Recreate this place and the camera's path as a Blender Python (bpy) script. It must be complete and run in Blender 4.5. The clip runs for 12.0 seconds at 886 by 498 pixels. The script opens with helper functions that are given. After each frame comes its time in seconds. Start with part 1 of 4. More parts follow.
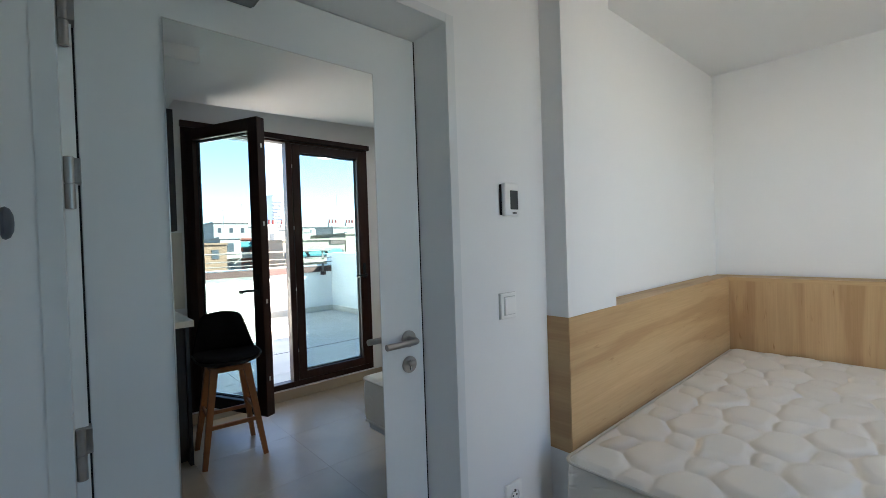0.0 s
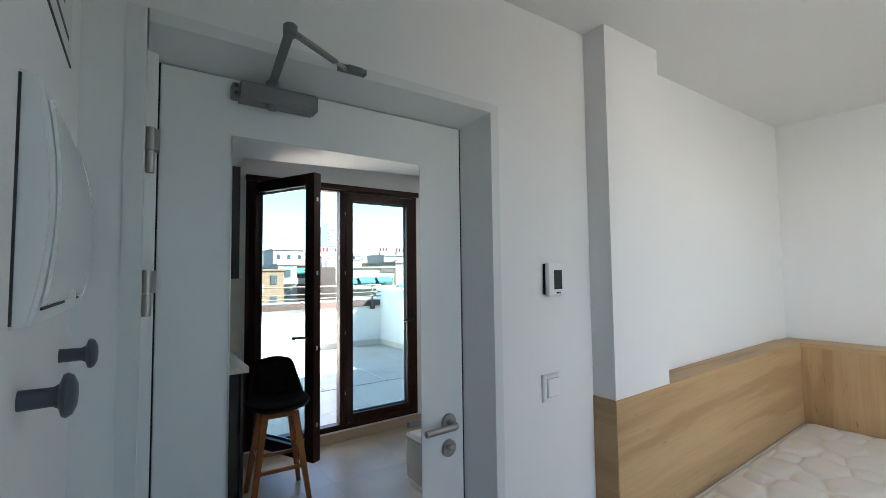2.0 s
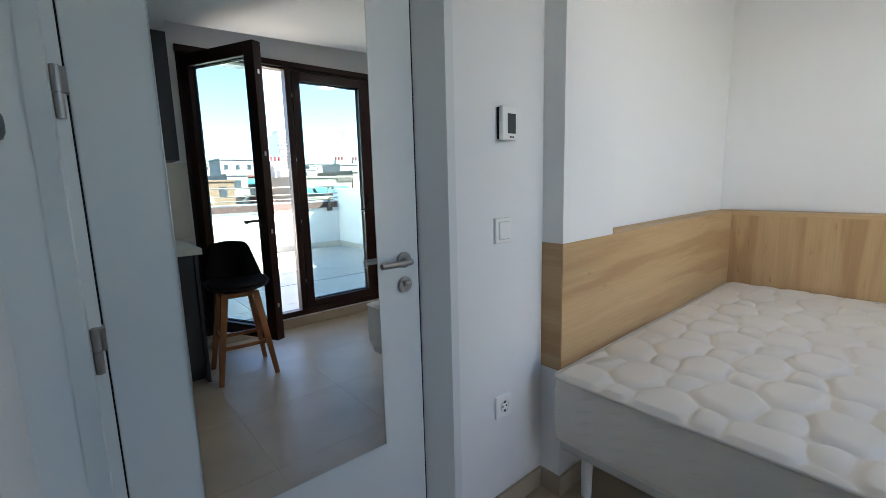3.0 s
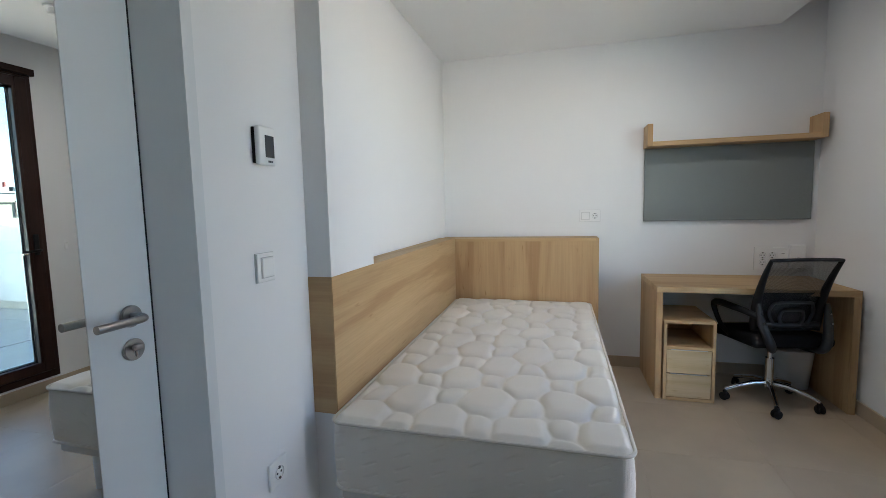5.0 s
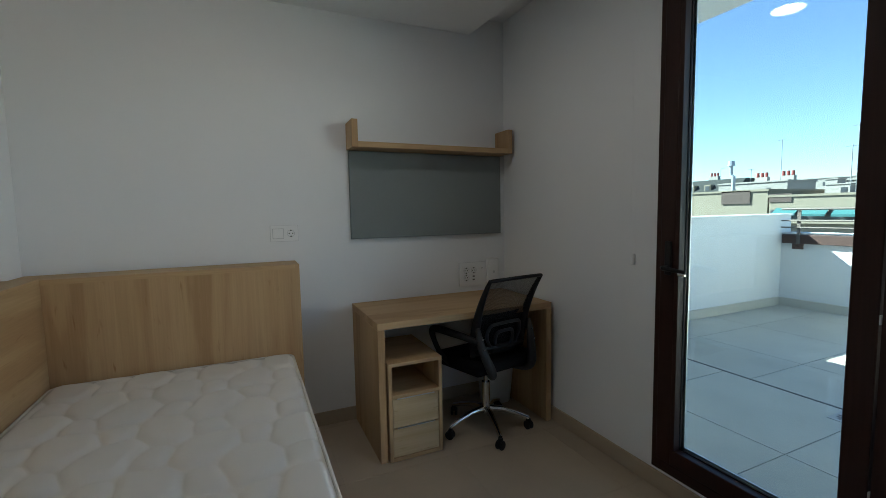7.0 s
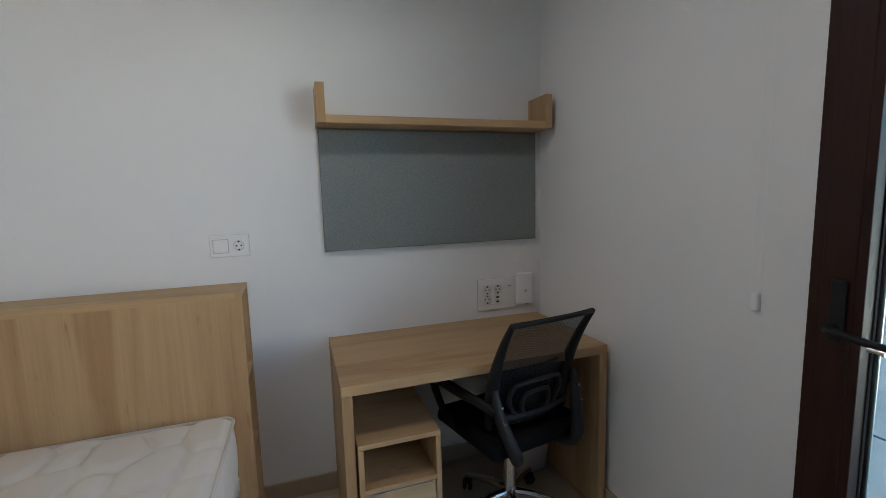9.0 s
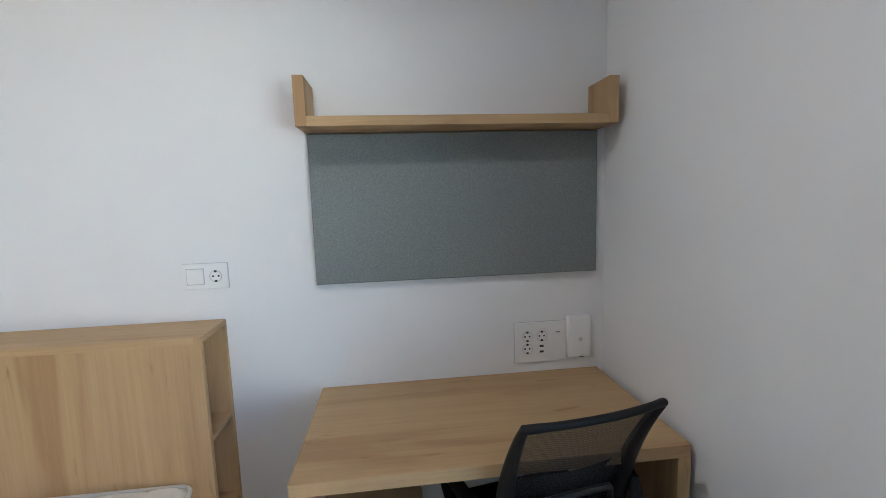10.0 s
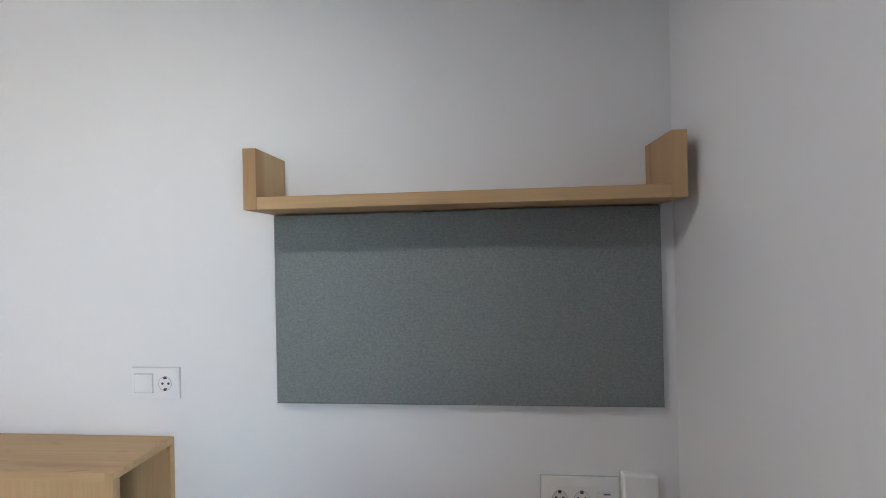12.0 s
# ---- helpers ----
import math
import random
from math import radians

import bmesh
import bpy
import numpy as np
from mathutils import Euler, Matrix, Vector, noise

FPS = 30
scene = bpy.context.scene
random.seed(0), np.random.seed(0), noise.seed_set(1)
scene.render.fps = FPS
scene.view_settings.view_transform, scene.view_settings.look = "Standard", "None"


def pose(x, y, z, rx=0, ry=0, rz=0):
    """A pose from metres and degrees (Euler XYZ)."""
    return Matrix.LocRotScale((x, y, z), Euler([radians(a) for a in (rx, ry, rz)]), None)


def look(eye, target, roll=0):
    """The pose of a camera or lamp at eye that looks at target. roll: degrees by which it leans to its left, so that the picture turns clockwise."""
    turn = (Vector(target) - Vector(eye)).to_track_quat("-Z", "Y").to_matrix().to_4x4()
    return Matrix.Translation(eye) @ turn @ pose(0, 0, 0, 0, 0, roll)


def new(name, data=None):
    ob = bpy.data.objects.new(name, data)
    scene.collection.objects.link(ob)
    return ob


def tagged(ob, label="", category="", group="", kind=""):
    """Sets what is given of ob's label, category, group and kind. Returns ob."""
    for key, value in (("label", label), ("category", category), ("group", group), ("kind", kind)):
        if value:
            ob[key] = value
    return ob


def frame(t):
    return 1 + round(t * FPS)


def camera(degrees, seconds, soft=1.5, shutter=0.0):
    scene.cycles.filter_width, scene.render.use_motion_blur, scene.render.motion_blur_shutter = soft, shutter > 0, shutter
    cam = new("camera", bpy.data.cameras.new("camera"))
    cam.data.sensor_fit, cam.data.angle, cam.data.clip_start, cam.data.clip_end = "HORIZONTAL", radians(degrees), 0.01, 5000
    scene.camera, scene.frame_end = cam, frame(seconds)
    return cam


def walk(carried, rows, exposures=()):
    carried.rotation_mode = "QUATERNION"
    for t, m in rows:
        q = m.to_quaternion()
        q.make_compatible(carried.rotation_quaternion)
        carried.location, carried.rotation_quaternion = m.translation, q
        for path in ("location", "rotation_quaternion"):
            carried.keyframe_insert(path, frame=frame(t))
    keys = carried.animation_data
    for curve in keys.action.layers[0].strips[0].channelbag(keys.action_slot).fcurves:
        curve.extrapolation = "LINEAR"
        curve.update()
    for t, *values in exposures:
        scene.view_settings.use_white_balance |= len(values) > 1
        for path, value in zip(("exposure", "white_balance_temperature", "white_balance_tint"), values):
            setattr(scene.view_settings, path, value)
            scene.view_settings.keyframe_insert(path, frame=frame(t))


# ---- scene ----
# ---- camera ----
cam = camera(91.3, 12.0, soft=0.8)
PATH = [
    (0, (0.077, 0.02, 1.341), (1.401, 1.519, 1.313), -1.9),
    (0.5, (0.087, -0.002, 1.296), (1.292, 1.591, 1.196), -1.3),
    (0.7, (0.098, -0.016, 1.285), (1.277, 1.595, 1.17), -1.3),
    (1, (0.099, -0.009, 1.328), (1.257, 1.617, 1.204), -1.3),
    (1.2, (0.098, -0.004, 1.371), (1.295, 1.596, 1.296), -1.1),
    (1.5, (0.093, 0.003, 1.473), (1.303, 1.596, 1.503), -0.7),
    (1.8, (0.086, -0.008, 1.519), (1.279, 1.594, 1.621), -0.6),
    (2, (0.08, -0.015, 1.51), (1.228, 1.619, 1.62), -0.7),
    (2.2, (0.064, -0.015, 1.468), (1.179, 1.644, 1.534), -1.6),
    (2.5, (0.077, -0.016, 1.346), (1.194, 1.636, 1.193), -2.7),
    (2.7, (0.092, -0.025, 1.288), (1.258, 1.578, 1.026), -2.3),
    (4.3, (0.075, 0.058, 1.317), (1.897, 0.874, 1.19), -1.4),
    (4.5, (0.061, 0.101, 1.317), (1.945, 0.756, 1.172), -1.9),
    (5, (0.107, 0.127, 1.281), (2.028, 0.652, 1.098), -1.3),
    (5.3, (0.18, 0.119, 1.292), (2.123, 0.547, 1.089), -1.7),
    (5.5, (0.268, 0.111, 1.301), (2.243, 0.357, 1.1), -1.8),
    (5.8, (0.46, 0.054, 1.329), (2.452, -0.031, 1.176), -1.1),
    (6, (0.549, 0.061, 1.332), (2.53, -0.173, 1.184), -0.9),
    (6.5, (0.807, 0.095, 1.306), (2.708, -0.51, 1.161), -0.2),
    (6.7, (0.914, 0.117, 1.316), (2.758, -0.645, 1.18), -0.4),
    (7.5, (1.170, 0.020, 1.302), (2.980, -0.812, 1.105), -1.5),
    (8.3, (1.418, -0.116, 1.312), (3.218, -0.940, 1.046), -2.3),
    (8.5, (1.494, -0.136, 1.344), (3.305, -0.937, 1.063), -2.1),
    (9, (1.696, -0.376, 1.39), (3.58, -1.001, 1.145), -1.6),
    (9.5, (1.86, -0.63, 1.42), (3.818, -0.968, 1.199), -1.9),
    (10, (2.093, -0.769, 1.461), (4.065, -0.993, 1.22), -1.8),
    (10.5, (2.321, -0.898, 1.489), (4.305, -1.007, 1.265), -1.3),
    (11, (2.44, -1.003, 1.551), (4.436, -0.931, 1.451), -0.1),
    (11.5, (2.475, -1.052, 1.59), (4.469, -0.894, 1.575), -0.9),
    (12, (2.495, -1.079, 1.584), (4.487, -0.9, 1.589), -1.2),
]
EXPOSURES = [(0.0, 4.33, 6590, 14), (0.5, 4.40, 6580, 14), (1.5, 4.43, 6570, 15), (2.5, 4.50, 6540, 15), (4.5, 4.11, 6490, 15), (5.0, 4.51, 6480, 15), (5.5, 4.63, 6510, 16), (6.0, 3.76, 6480, 13), (6.5, 3.29, 6480, 10), (8.5, 3.42, 6470, 15), (9.0, 3.96, 6420, 16), (9.5, 4.60, 6290, 16), (10.5, 4.64, 6190, 16), (12.0, 4.67, 6310, 19)]
walk(cam, [(t, look(eye, target, roll)) for t, eye, target, roll in PATH], EXPOSURES)

# ---- world, sun, exposure ----
SUN_WAY = Vector((1.17, 0.65, 1.0)).normalized()
world = bpy.data.worlds.new("world")
scene.world = world
world.use_nodes = True
_wn = world.node_tree.nodes
_sky = _wn.new("ShaderNodeTexSky")
_sky.sky_type, _sky.sun_disc = "NISHITA", False
_sky.sun_elevation, _sky.sun_rotation = math.asin(SUN_WAY.z), math.atan2(SUN_WAY.x, SUN_WAY.y)
_sky.air_density, _sky.dust_density, _sky.ozone_density = 0.85, 0.05, 2.2
_wn["Background"].inputs["Strength"].default_value = 0.05
world.node_tree.links.new(_sky.outputs[0], _wn["Background"].inputs["Color"])
sun = new("sun", bpy.data.lights.new("sun", "SUN"))
sun.data.energy, sun.data.angle, sun.data.color = 5.0, radians(0.53), (1.0, 0.95, 0.88)
sun.matrix_world = look(SUN_WAY * 40, (0, 0, 0))


# ---- materials ----
def mat(name, col, rough=0.6, metal=0.0, vary=0.06, scale=6.0, bump=0.0, bscale=60.0, spec=0.5, coat=0.0, stretch=(1, 1, 1), rand=0.0):
    m = bpy.data.materials.new(name)
    m.use_nodes = True
    n, l = m.node_tree.nodes, m.node_tree.links
    p = n["Principled BSDF"]
    p.inputs["Roughness"].default_value, p.inputs["Metallic"].default_value = rough, metal
    p.inputs["Specular IOR Level"].default_value, p.inputs["Coat Weight"].default_value = spec, coat
    tc, mp = n.new("ShaderNodeTexCoord"), n.new("ShaderNodeMapping")
    mp.inputs["Scale"].default_value = stretch
    l.new(tc.outputs["Object"], mp.inputs["Vector"])
    a, b = n.new("ShaderNodeTexNoise"), n.new("ShaderNodeTexNoise")
    a.inputs["Scale"].default_value, a.inputs["Detail"].default_value = scale, 4
    b.inputs["Scale"].default_value, b.inputs["Detail"].default_value = bscale, 3
    l.new(mp.outputs[0], a.inputs["Vector"]), l.new(mp.outputs[0], b.inputs["Vector"])
    mix = n.new("ShaderNodeMixRGB")
    mix.inputs["Color1"].default_value = (*[c * (1 - vary) for c in col], 1)
    mix.inputs["Color2"].default_value = (*[min(1, c * (1 + vary)) for c in col], 1)
    fac = a.outputs["Fac"]
    if rand:
        oi, add = n.new("ShaderNodeObjectInfo"), n.new("ShaderNodeMath")
        add.operation = "MULTIPLY_ADD"
        l.new(oi.outputs["Random"], add.inputs[0])
        add.inputs[1].default_value = rand
        l.new(fac, add.inputs[2])
        fac = add.outputs[0]
    l.new(fac, mix.inputs["Fac"])
    l.new(mix.outputs[0], p.inputs["Base Color"])
    if bump:
        bp = n.new("ShaderNodeBump")
        bp.inputs["Strength"].default_value, bp.inputs["Distance"].default_value = bump, 0.004
        l.new(b.outputs["Fac"], bp.inputs["Height"])
        l.new(bp.outputs[0], p.inputs["Normal"])
    return m


def wood(name, axis, light=(0.600, 0.404, 0.215), dark=(0.475, 0.296, 0.146), rough=0.5):
    """Light oak laminate whose grain runs along the given axis (0, 1, 2)."""
    m = bpy.data.materials.new(name)
    m.use_nodes = True
    n, l = m.node_tree.nodes, m.node_tree.links
    p = n["Principled BSDF"]
    p.inputs["Roughness"].default_value = rough
    p.inputs["Specular IOR Level"].default_value = 0.3
    tc = n.new("ShaderNodeTexCoord")

    def noise_at(across, along, detail, dist=0.0):
        mp, t = n.new("ShaderNodeMapping"), n.new("ShaderNodeTexNoise")
        s = [across] * 3
        s[axis] = along
        mp.inputs["Scale"].default_value = s
        l.new(tc.outputs["Object"], mp.inputs["Vector"])
        t.inputs["Scale"].default_value, t.inputs["Detail"].default_value, t.inputs["Distortion"].default_value = 1, detail, dist
        l.new(mp.outputs[0], t.inputs["Vector"])
        return t.outputs["Fac"]
    broad, fine, knots = noise_at(8, 0.75, 4, 0.45), noise_at(150, 3.5, 4), noise_at(42, 7, 2, 0.5)
    r1, r2, r3 = n.new("ShaderNodeValToRGB"), n.new("ShaderNodeValToRGB"), n.new("ShaderNodeValToRGB")
    r1.color_ramp.elements[0].position, r1.color_ramp.elements[1].position = 0.38, 0.60
    r1.color_ramp.elements[0].color, r1.color_ramp.elements[1].color = (*dark, 1), (*light, 1)
    r1.color_ramp.elements.new(0.46).color = (*[0.35 * a + 0.65 * b for a, b in zip(dark, light)], 1)
    r2.color_ramp.elements[0].position, r2.color_ramp.elements[1].position = 0.35, 0.65
    r2.color_ramp.elements[0].color, r2.color_ramp.elements[1].color = (0.92, 0.905, 0.89, 1), (1, 1, 1, 1)
    r3.color_ramp.elements[0].position, r3.color_ramp.elements[1].position = 0.20, 0.33
    r3.color_ramp.elements[0].color, r3.color_ramp.elements[1].color = (0.72, 0.62, 0.52, 1), (1, 1, 1, 1)
    l.new(broad, r1.inputs[0]), l.new(fine, r2.inputs[0]), l.new(knots, r3.inputs[0])
    m1, m2 = n.new("ShaderNodeMixRGB"), n.new("ShaderNodeMixRGB")
    for q in (m1, m2):
        q.blend_type = "MULTIPLY"
        q.inputs["Fac"].default_value = 1
    l.new(r1.outputs[0], m1.inputs[1]), l.new(r2.outputs[0], m1.inputs[2])
    l.new(m1.outputs[0], m2.inputs[1]), l.new(r3.outputs[0], m2.inputs[2])
    sep, cell, rnd = n.new("ShaderNodeSeparateXYZ"), n.new("ShaderNodeMath"), n.new("ShaderNodeTexWhiteNoise")
    l.new(tc.outputs["Object"], sep.inputs[0])
    cell.operation, rnd.noise_dimensions = "SNAP", "1D"
    cell.inputs[1].default_value = 0.137
    l.new(sep.outputs[{0: 2, 1: 0, 2: 1}[axis]], cell.inputs[0]), l.new(cell.outputs[0], rnd.inputs["W"])
    r4, m3 = n.new("ShaderNodeValToRGB"), n.new("ShaderNodeMixRGB")
    r4.color_ramp.elements[0].color, r4.color_ramp.elements[1].color = (0.93, 0.92, 0.90, 1), (1.0, 1.0, 1.0, 1)
    l.new(rnd.outputs["Value"], r4.inputs[0])
    m3.blend_type = "MULTIPLY"
    m3.inputs["Fac"].default_value = 1
    l.new(m2.outputs[0], m3.inputs[1]), l.new(r4.outputs[0], m3.inputs[2])
    l.new(m3.outputs[0], p.inputs["Base Color"])
    bp = n.new("ShaderNodeBump")
    bp.inputs["Strength"].default_value, bp.inputs["Distance"].default_value = 0.12, 0.002
    l.new(fine, bp.inputs["Height"]), l.new(bp.outputs[0], p.inputs["Normal"])
    return m


def glass(name, tint=(0.635, 0.745, 0.755)):
    m = bpy.data.materials.new(name)
    m.use_nodes = True
    n, l = m.node_tree.nodes, m.node_tree.links
    n.remove(n["Principled BSDF"])
    t, g, f, mx = n.new("ShaderNodeBsdfTransparent"), n.new("ShaderNodeBsdfGlossy"), n.new("ShaderNodeLayerWeight"), n.new("ShaderNodeMixShader")
    pw, ad = n.new("ShaderNodeMath"), n.new("ShaderNodeMath")
    pw.operation, ad.operation = "POWER", "MULTIPLY_ADD"
    pw.inputs[1].default_value, ad.inputs[1].default_value, ad.inputs[2].default_value = 5.0, 0.9, 0.035
    f.inputs["Blend"].default_value = 0.5
    t.inputs["Color"].default_value = (*tint, 1)
    g.inputs["Roughness"].default_value = 0.0
    l.new(f.outputs["Facing"], pw.inputs[0]), l.new(pw.outputs[0], ad.inputs[0])
    l.new(ad.outputs[0], mx.inputs[0]), l.new(t.outputs[0], mx.inputs[1]), l.new(g.outputs[0], mx.inputs[2])
    l.new(mx.outputs[0], n["Material Output"].inputs["Surface"])
    return m


def netting(name):
    m = mat(name, (0.012, 0.012, 0.013), 0.7)
    n, l = m.node_tree.nodes, m.node_tree.links
    tc, ch = n.new("ShaderNodeTexCoord"), n.new("ShaderNodeTexVoronoi")
    ch.inputs["Scale"].default_value, ch.inputs["Randomness"].default_value = 230, 0.1
    l.new(tc.outputs["Object"], ch.inputs["Vector"])
    gt = n.new("ShaderNodeMath")
    gt.operation = "MULTIPLY_ADD"
    gt.inputs[1].default_value, gt.inputs[2].default_value = 0.55, 0.47
    l.new(ch.outputs["Distance"], gt.inputs[0])
    t, mx = n.new("ShaderNodeBsdfTransparent"), n.new("ShaderNodeMixShader")
    l.new(gt.outputs[0], mx.inputs[0]), l.new(t.outputs[0], mx.inputs[1])
    l.new(n["Principled BSDF"].outputs[0], mx.inputs[2])
    l.new(mx.outputs[0], n["Material Output"].inputs["Surface"])
    return m


def glow(name, col, power):
    m = bpy.data.materials.new(name)
    m.use_nodes = True
    p = m.node_tree.nodes["Principled BSDF"]
    p.inputs["Emission Color"].default_value, p.inputs["Emission Strength"].default_value = (*col, 1), power
    return m


PAINT = mat("white_wall_paint", (0.87, 0.87, 0.87), 0.75, vary=0.012, scale=2.5, bump=0.045, bscale=160, spec=0.25)
CEIL = mat("white_ceiling_paint", (0.87, 0.87, 0.865), 0.85, vary=0.012, scale=2.0, bump=0.06, bscale=200, spec=0.2)
DOORP = mat("grey_white_lacquer", (0.765, 0.785, 0.79), 0.38, vary=0.012, scale=3, bump=0.02, bscale=90)
TILE = mat("beige_floor_tile", (0.46, 0.365, 0.262), 0.36, vary=0.20, scale=3.2, bump=0.05, bscale=40, rand=0.08)
GROUT = mat("beige_grout", (0.45, 0.357, 0.256), 0.85, vary=0.08, scale=30, bump=0.2, bscale=200)
SKIRT = mat("beige_skirting_tile", (0.46, 0.365, 0.262), 0.4, vary=0.06, scale=5)
TTILE = mat("pale_terrace_tile", (0.50, 0.462, 0.385), 0.6, vary=0.20, scale=2.6, bump=0.1, bscale=80, rand=0.3)
TGROUT = mat("terrace_grout", (0.26, 0.26, 0.26), 0.9)
STUCCO = mat("white_exterior_render", (0.74, 0.733, 0.71), 0.85, vary=0.02, scale=3, bump=0.25, bscale=160)
OAKX, OAKY, OAKZ = wood("light_oak_along", 0), wood("light_oak_across", 1), wood("light_oak_upright", 2)
PALEY = wood("pale_oak_drawer", 1, (0.66, 0.51, 0.31), (0.52, 0.37, 0.20))
BEECH = wood("beech_leg", 2, (0.42, 0.165, 0.060), (0.32, 0.115, 0.040), 0.45)
BROWN = mat("dark_brown_wood_foil", (0.034, 0.012, 0.008), 0.42, vary=0.35, scale=3, bump=0.08, bscale=40, spec=0.25, stretch=(30, 30, 1.5))
CHROME = mat("polished_chrome", (0.72, 0.72, 0.73), 0.12, 1.0, vary=0.02)
STEEL = mat("brushed_steel", (0.42, 0.40, 0.38), 0.32, 1.0, vary=0.05, scale=60, stretch=(1, 1, 12))
ALU = mat("aluminium_trim", (0.66, 0.66, 0.65), 0.35, 1.0, vary=0.03)
CLOSERM = mat("grey_painted_metal", (0.21, 0.215, 0.225), 0.42, 0.3, vary=0.04)
BLACKP = mat("black_plastic", (0.010, 0.010, 0.011), 0.55, vary=0.15, spec=0.3)
CHARP = mat("charcoal_plastic", (0.013, 0.014, 0.016), 0.5, vary=0.1)
BLACKF = mat("black_fabric", (0.010, 0.010, 0.011), 0.95, vary=0.3, scale=40, bump=0.4, bscale=500, spec=0.1)
# grey that imitates thin shadow lines round plates, rockers and socket wells
SHADEG = mat("grey_painted_shade", (0.58, 0.58, 0.58), 0.8)
WHITEP = mat("white_plastic", (0.90, 0.90, 0.89), 0.3, vary=0.01)
GLOSSW = mat("glossy_white_plastic", (0.88, 0.89, 0.89), 0.12, vary=0.01)
GREYK = mat("blue_grey_plastic_knob", (0.085, 0.100, 0.125), 0.45, vary=0.05)
SCREEN = mat("dark_grey_display", (0.06, 0.065, 0.07), 0.2, vary=0.05)
TICK = mat("white_quilted_ticking", (0.87, 0.82, 0.745), 0.85, vary=0.02, scale=9, bump=0.25, bscale=420, spec=0.2)
CORD = mat("cream_piping", (0.74, 0.69, 0.62), 0.8, vary=0.04, scale=60)
BASEF = mat("pale_grey_bed_base", (0.62, 0.61, 0.59), 0.8, vary=0.03, scale=30)
FELT = mat("grey_green_felt", (0.275, 0.300, 0.295), 0.95, vary=0.38, scale=200, bump=0.6, bscale=500, spec=0.1, stretch=(1, 0.65, 1))
MIRROR = mat("silvered_mirror", (0.82, 0.845, 0.84), 0.0, 1.0, vary=0.0)
GLASS = glass("window_glass")
NET = netting("black_mesh_fabric")
KITCH = mat("anthracite_cabinet_front", (0.035, 0.038, 0.045), 0.45, vary=0.05)
KTOP = mat("cream_worktop", (0.72, 0.68, 0.60), 0.4, vary=0.04, scale=14)
BIN = mat("grey_translucent_plastic", (0.74, 0.75, 0.76), 0.35, vary=0.03)
RUST = mat("brown_painted_steel", (0.060, 0.028, 0.022), 0.6, vary=0.12, scale=8)
RAILM = mat("grey_brown_rail", (0.13, 0.105, 0.09), 0.5, vary=0.08)
LAMP = glow("lamp_diffuser", (1.0, 0.97, 0.92), 3.7)
INK = mat("dark_ink", (0.05, 0.05, 0.055), 0.6)
PAPER = mat("white_paper", (0.78, 0.78, 0.77), 0.8, vary=0.01)


# ---- mesh helpers ----
def bm_box(x0, x1, y0, y1, z0, z1, bevel=0.0, seg=2, bm=None):
    b = bmesh.new()
    vs = bmesh.ops.create_cube(b, size=1)["verts"]
    for v in vs:
        v.co = Vector(((x0 + x1) / 2 + v.co.x * (x1 - x0), (y0 + y1) / 2 + v.co.y * (y1 - y0), (z0 + z1) / 2 + v.co.z * (z1 - z0)))
    if bevel:
        bmesh.ops.bevel(b, geom=b.edges[:], offset=bevel, segments=seg, affect="EDGES", profile=0.5)
    return merge(bm, b)


def merge(bm, b, m=None):
    if m is not None:
        bmesh.ops.transform(b, matrix=m, verts=b.verts)
    if bm is None:
        return b
    me = bpy.data.meshes.new("tmp")
    b.to_mesh(me)
    b.free()
    bm.from_mesh(me)
    bpy.data.meshes.remove(me)
    return bm


def bm_rod(p0, p1, r0, r1=None, n=16, bm=None, bevel=0.0):
    r1 = r0 if r1 is None else r1
    p0, p1 = Vector(p0), Vector(p1)
    b = bmesh.new()
    bmesh.ops.create_cone(b, cap_ends=True, segments=n, radius1=r0, radius2=r1, depth=(p1 - p0).length)
    if bevel:
        rim = [e for e in b.edges if len(e.link_faces) == 2 and any(len(f.verts) == n for f in e.link_faces)]
        bmesh.ops.bevel(b, geom=rim, offset=bevel, segments=2, affect="EDGES")
    q = (p1 - p0).to_track_quat("Z", "Y").to_matrix().to_4x4()
    return merge(bm, b, Matrix.Translation((p0 + p1) / 2) @ q)


def bm_tube(points, r, n=8, closed=False, bm=None):
    """A round tube along a line of points; r is one radius or one for each point."""
    b = bmesh.new()
    pts = [Vector(p) for p in points]
    rs = r if isinstance(r, (list, tuple)) else [r] * len(pts)
    rings, up = [], None
    for i, p in enumerate(pts):
        a = pts[i - 1] if (i or closed) else p
        c = pts[(i + 1) % len(pts)] if (i < len(pts) - 1 or closed) else p
        d = (c - a).normalized()
        if up is None:
            up = d.orthogonal().normalized()
        up = (up - d * up.dot(d)).normalized()
        side = d.cross(up)
        rings.append([b.verts.new(p + (up * math.cos(k * math.tau / n) + side * math.sin(k * math.tau / n)) * rs[i]) for k in range(n)])
    for i in range(len(rings) - (0 if closed else 1)):
        A, B = rings[i], rings[(i + 1) % len(rings)]
        for k in range(n):
            b.faces.new((A[k], A[(k + 1) % n], B[(k + 1) % n], B[k]))
    if not closed:
        b.faces.new(rings[0][::-1]), b.faces.new(rings[-1])
    bmesh.ops.recalc_face_normals(b, faces=b.faces[:])
    return merge(bm, b)


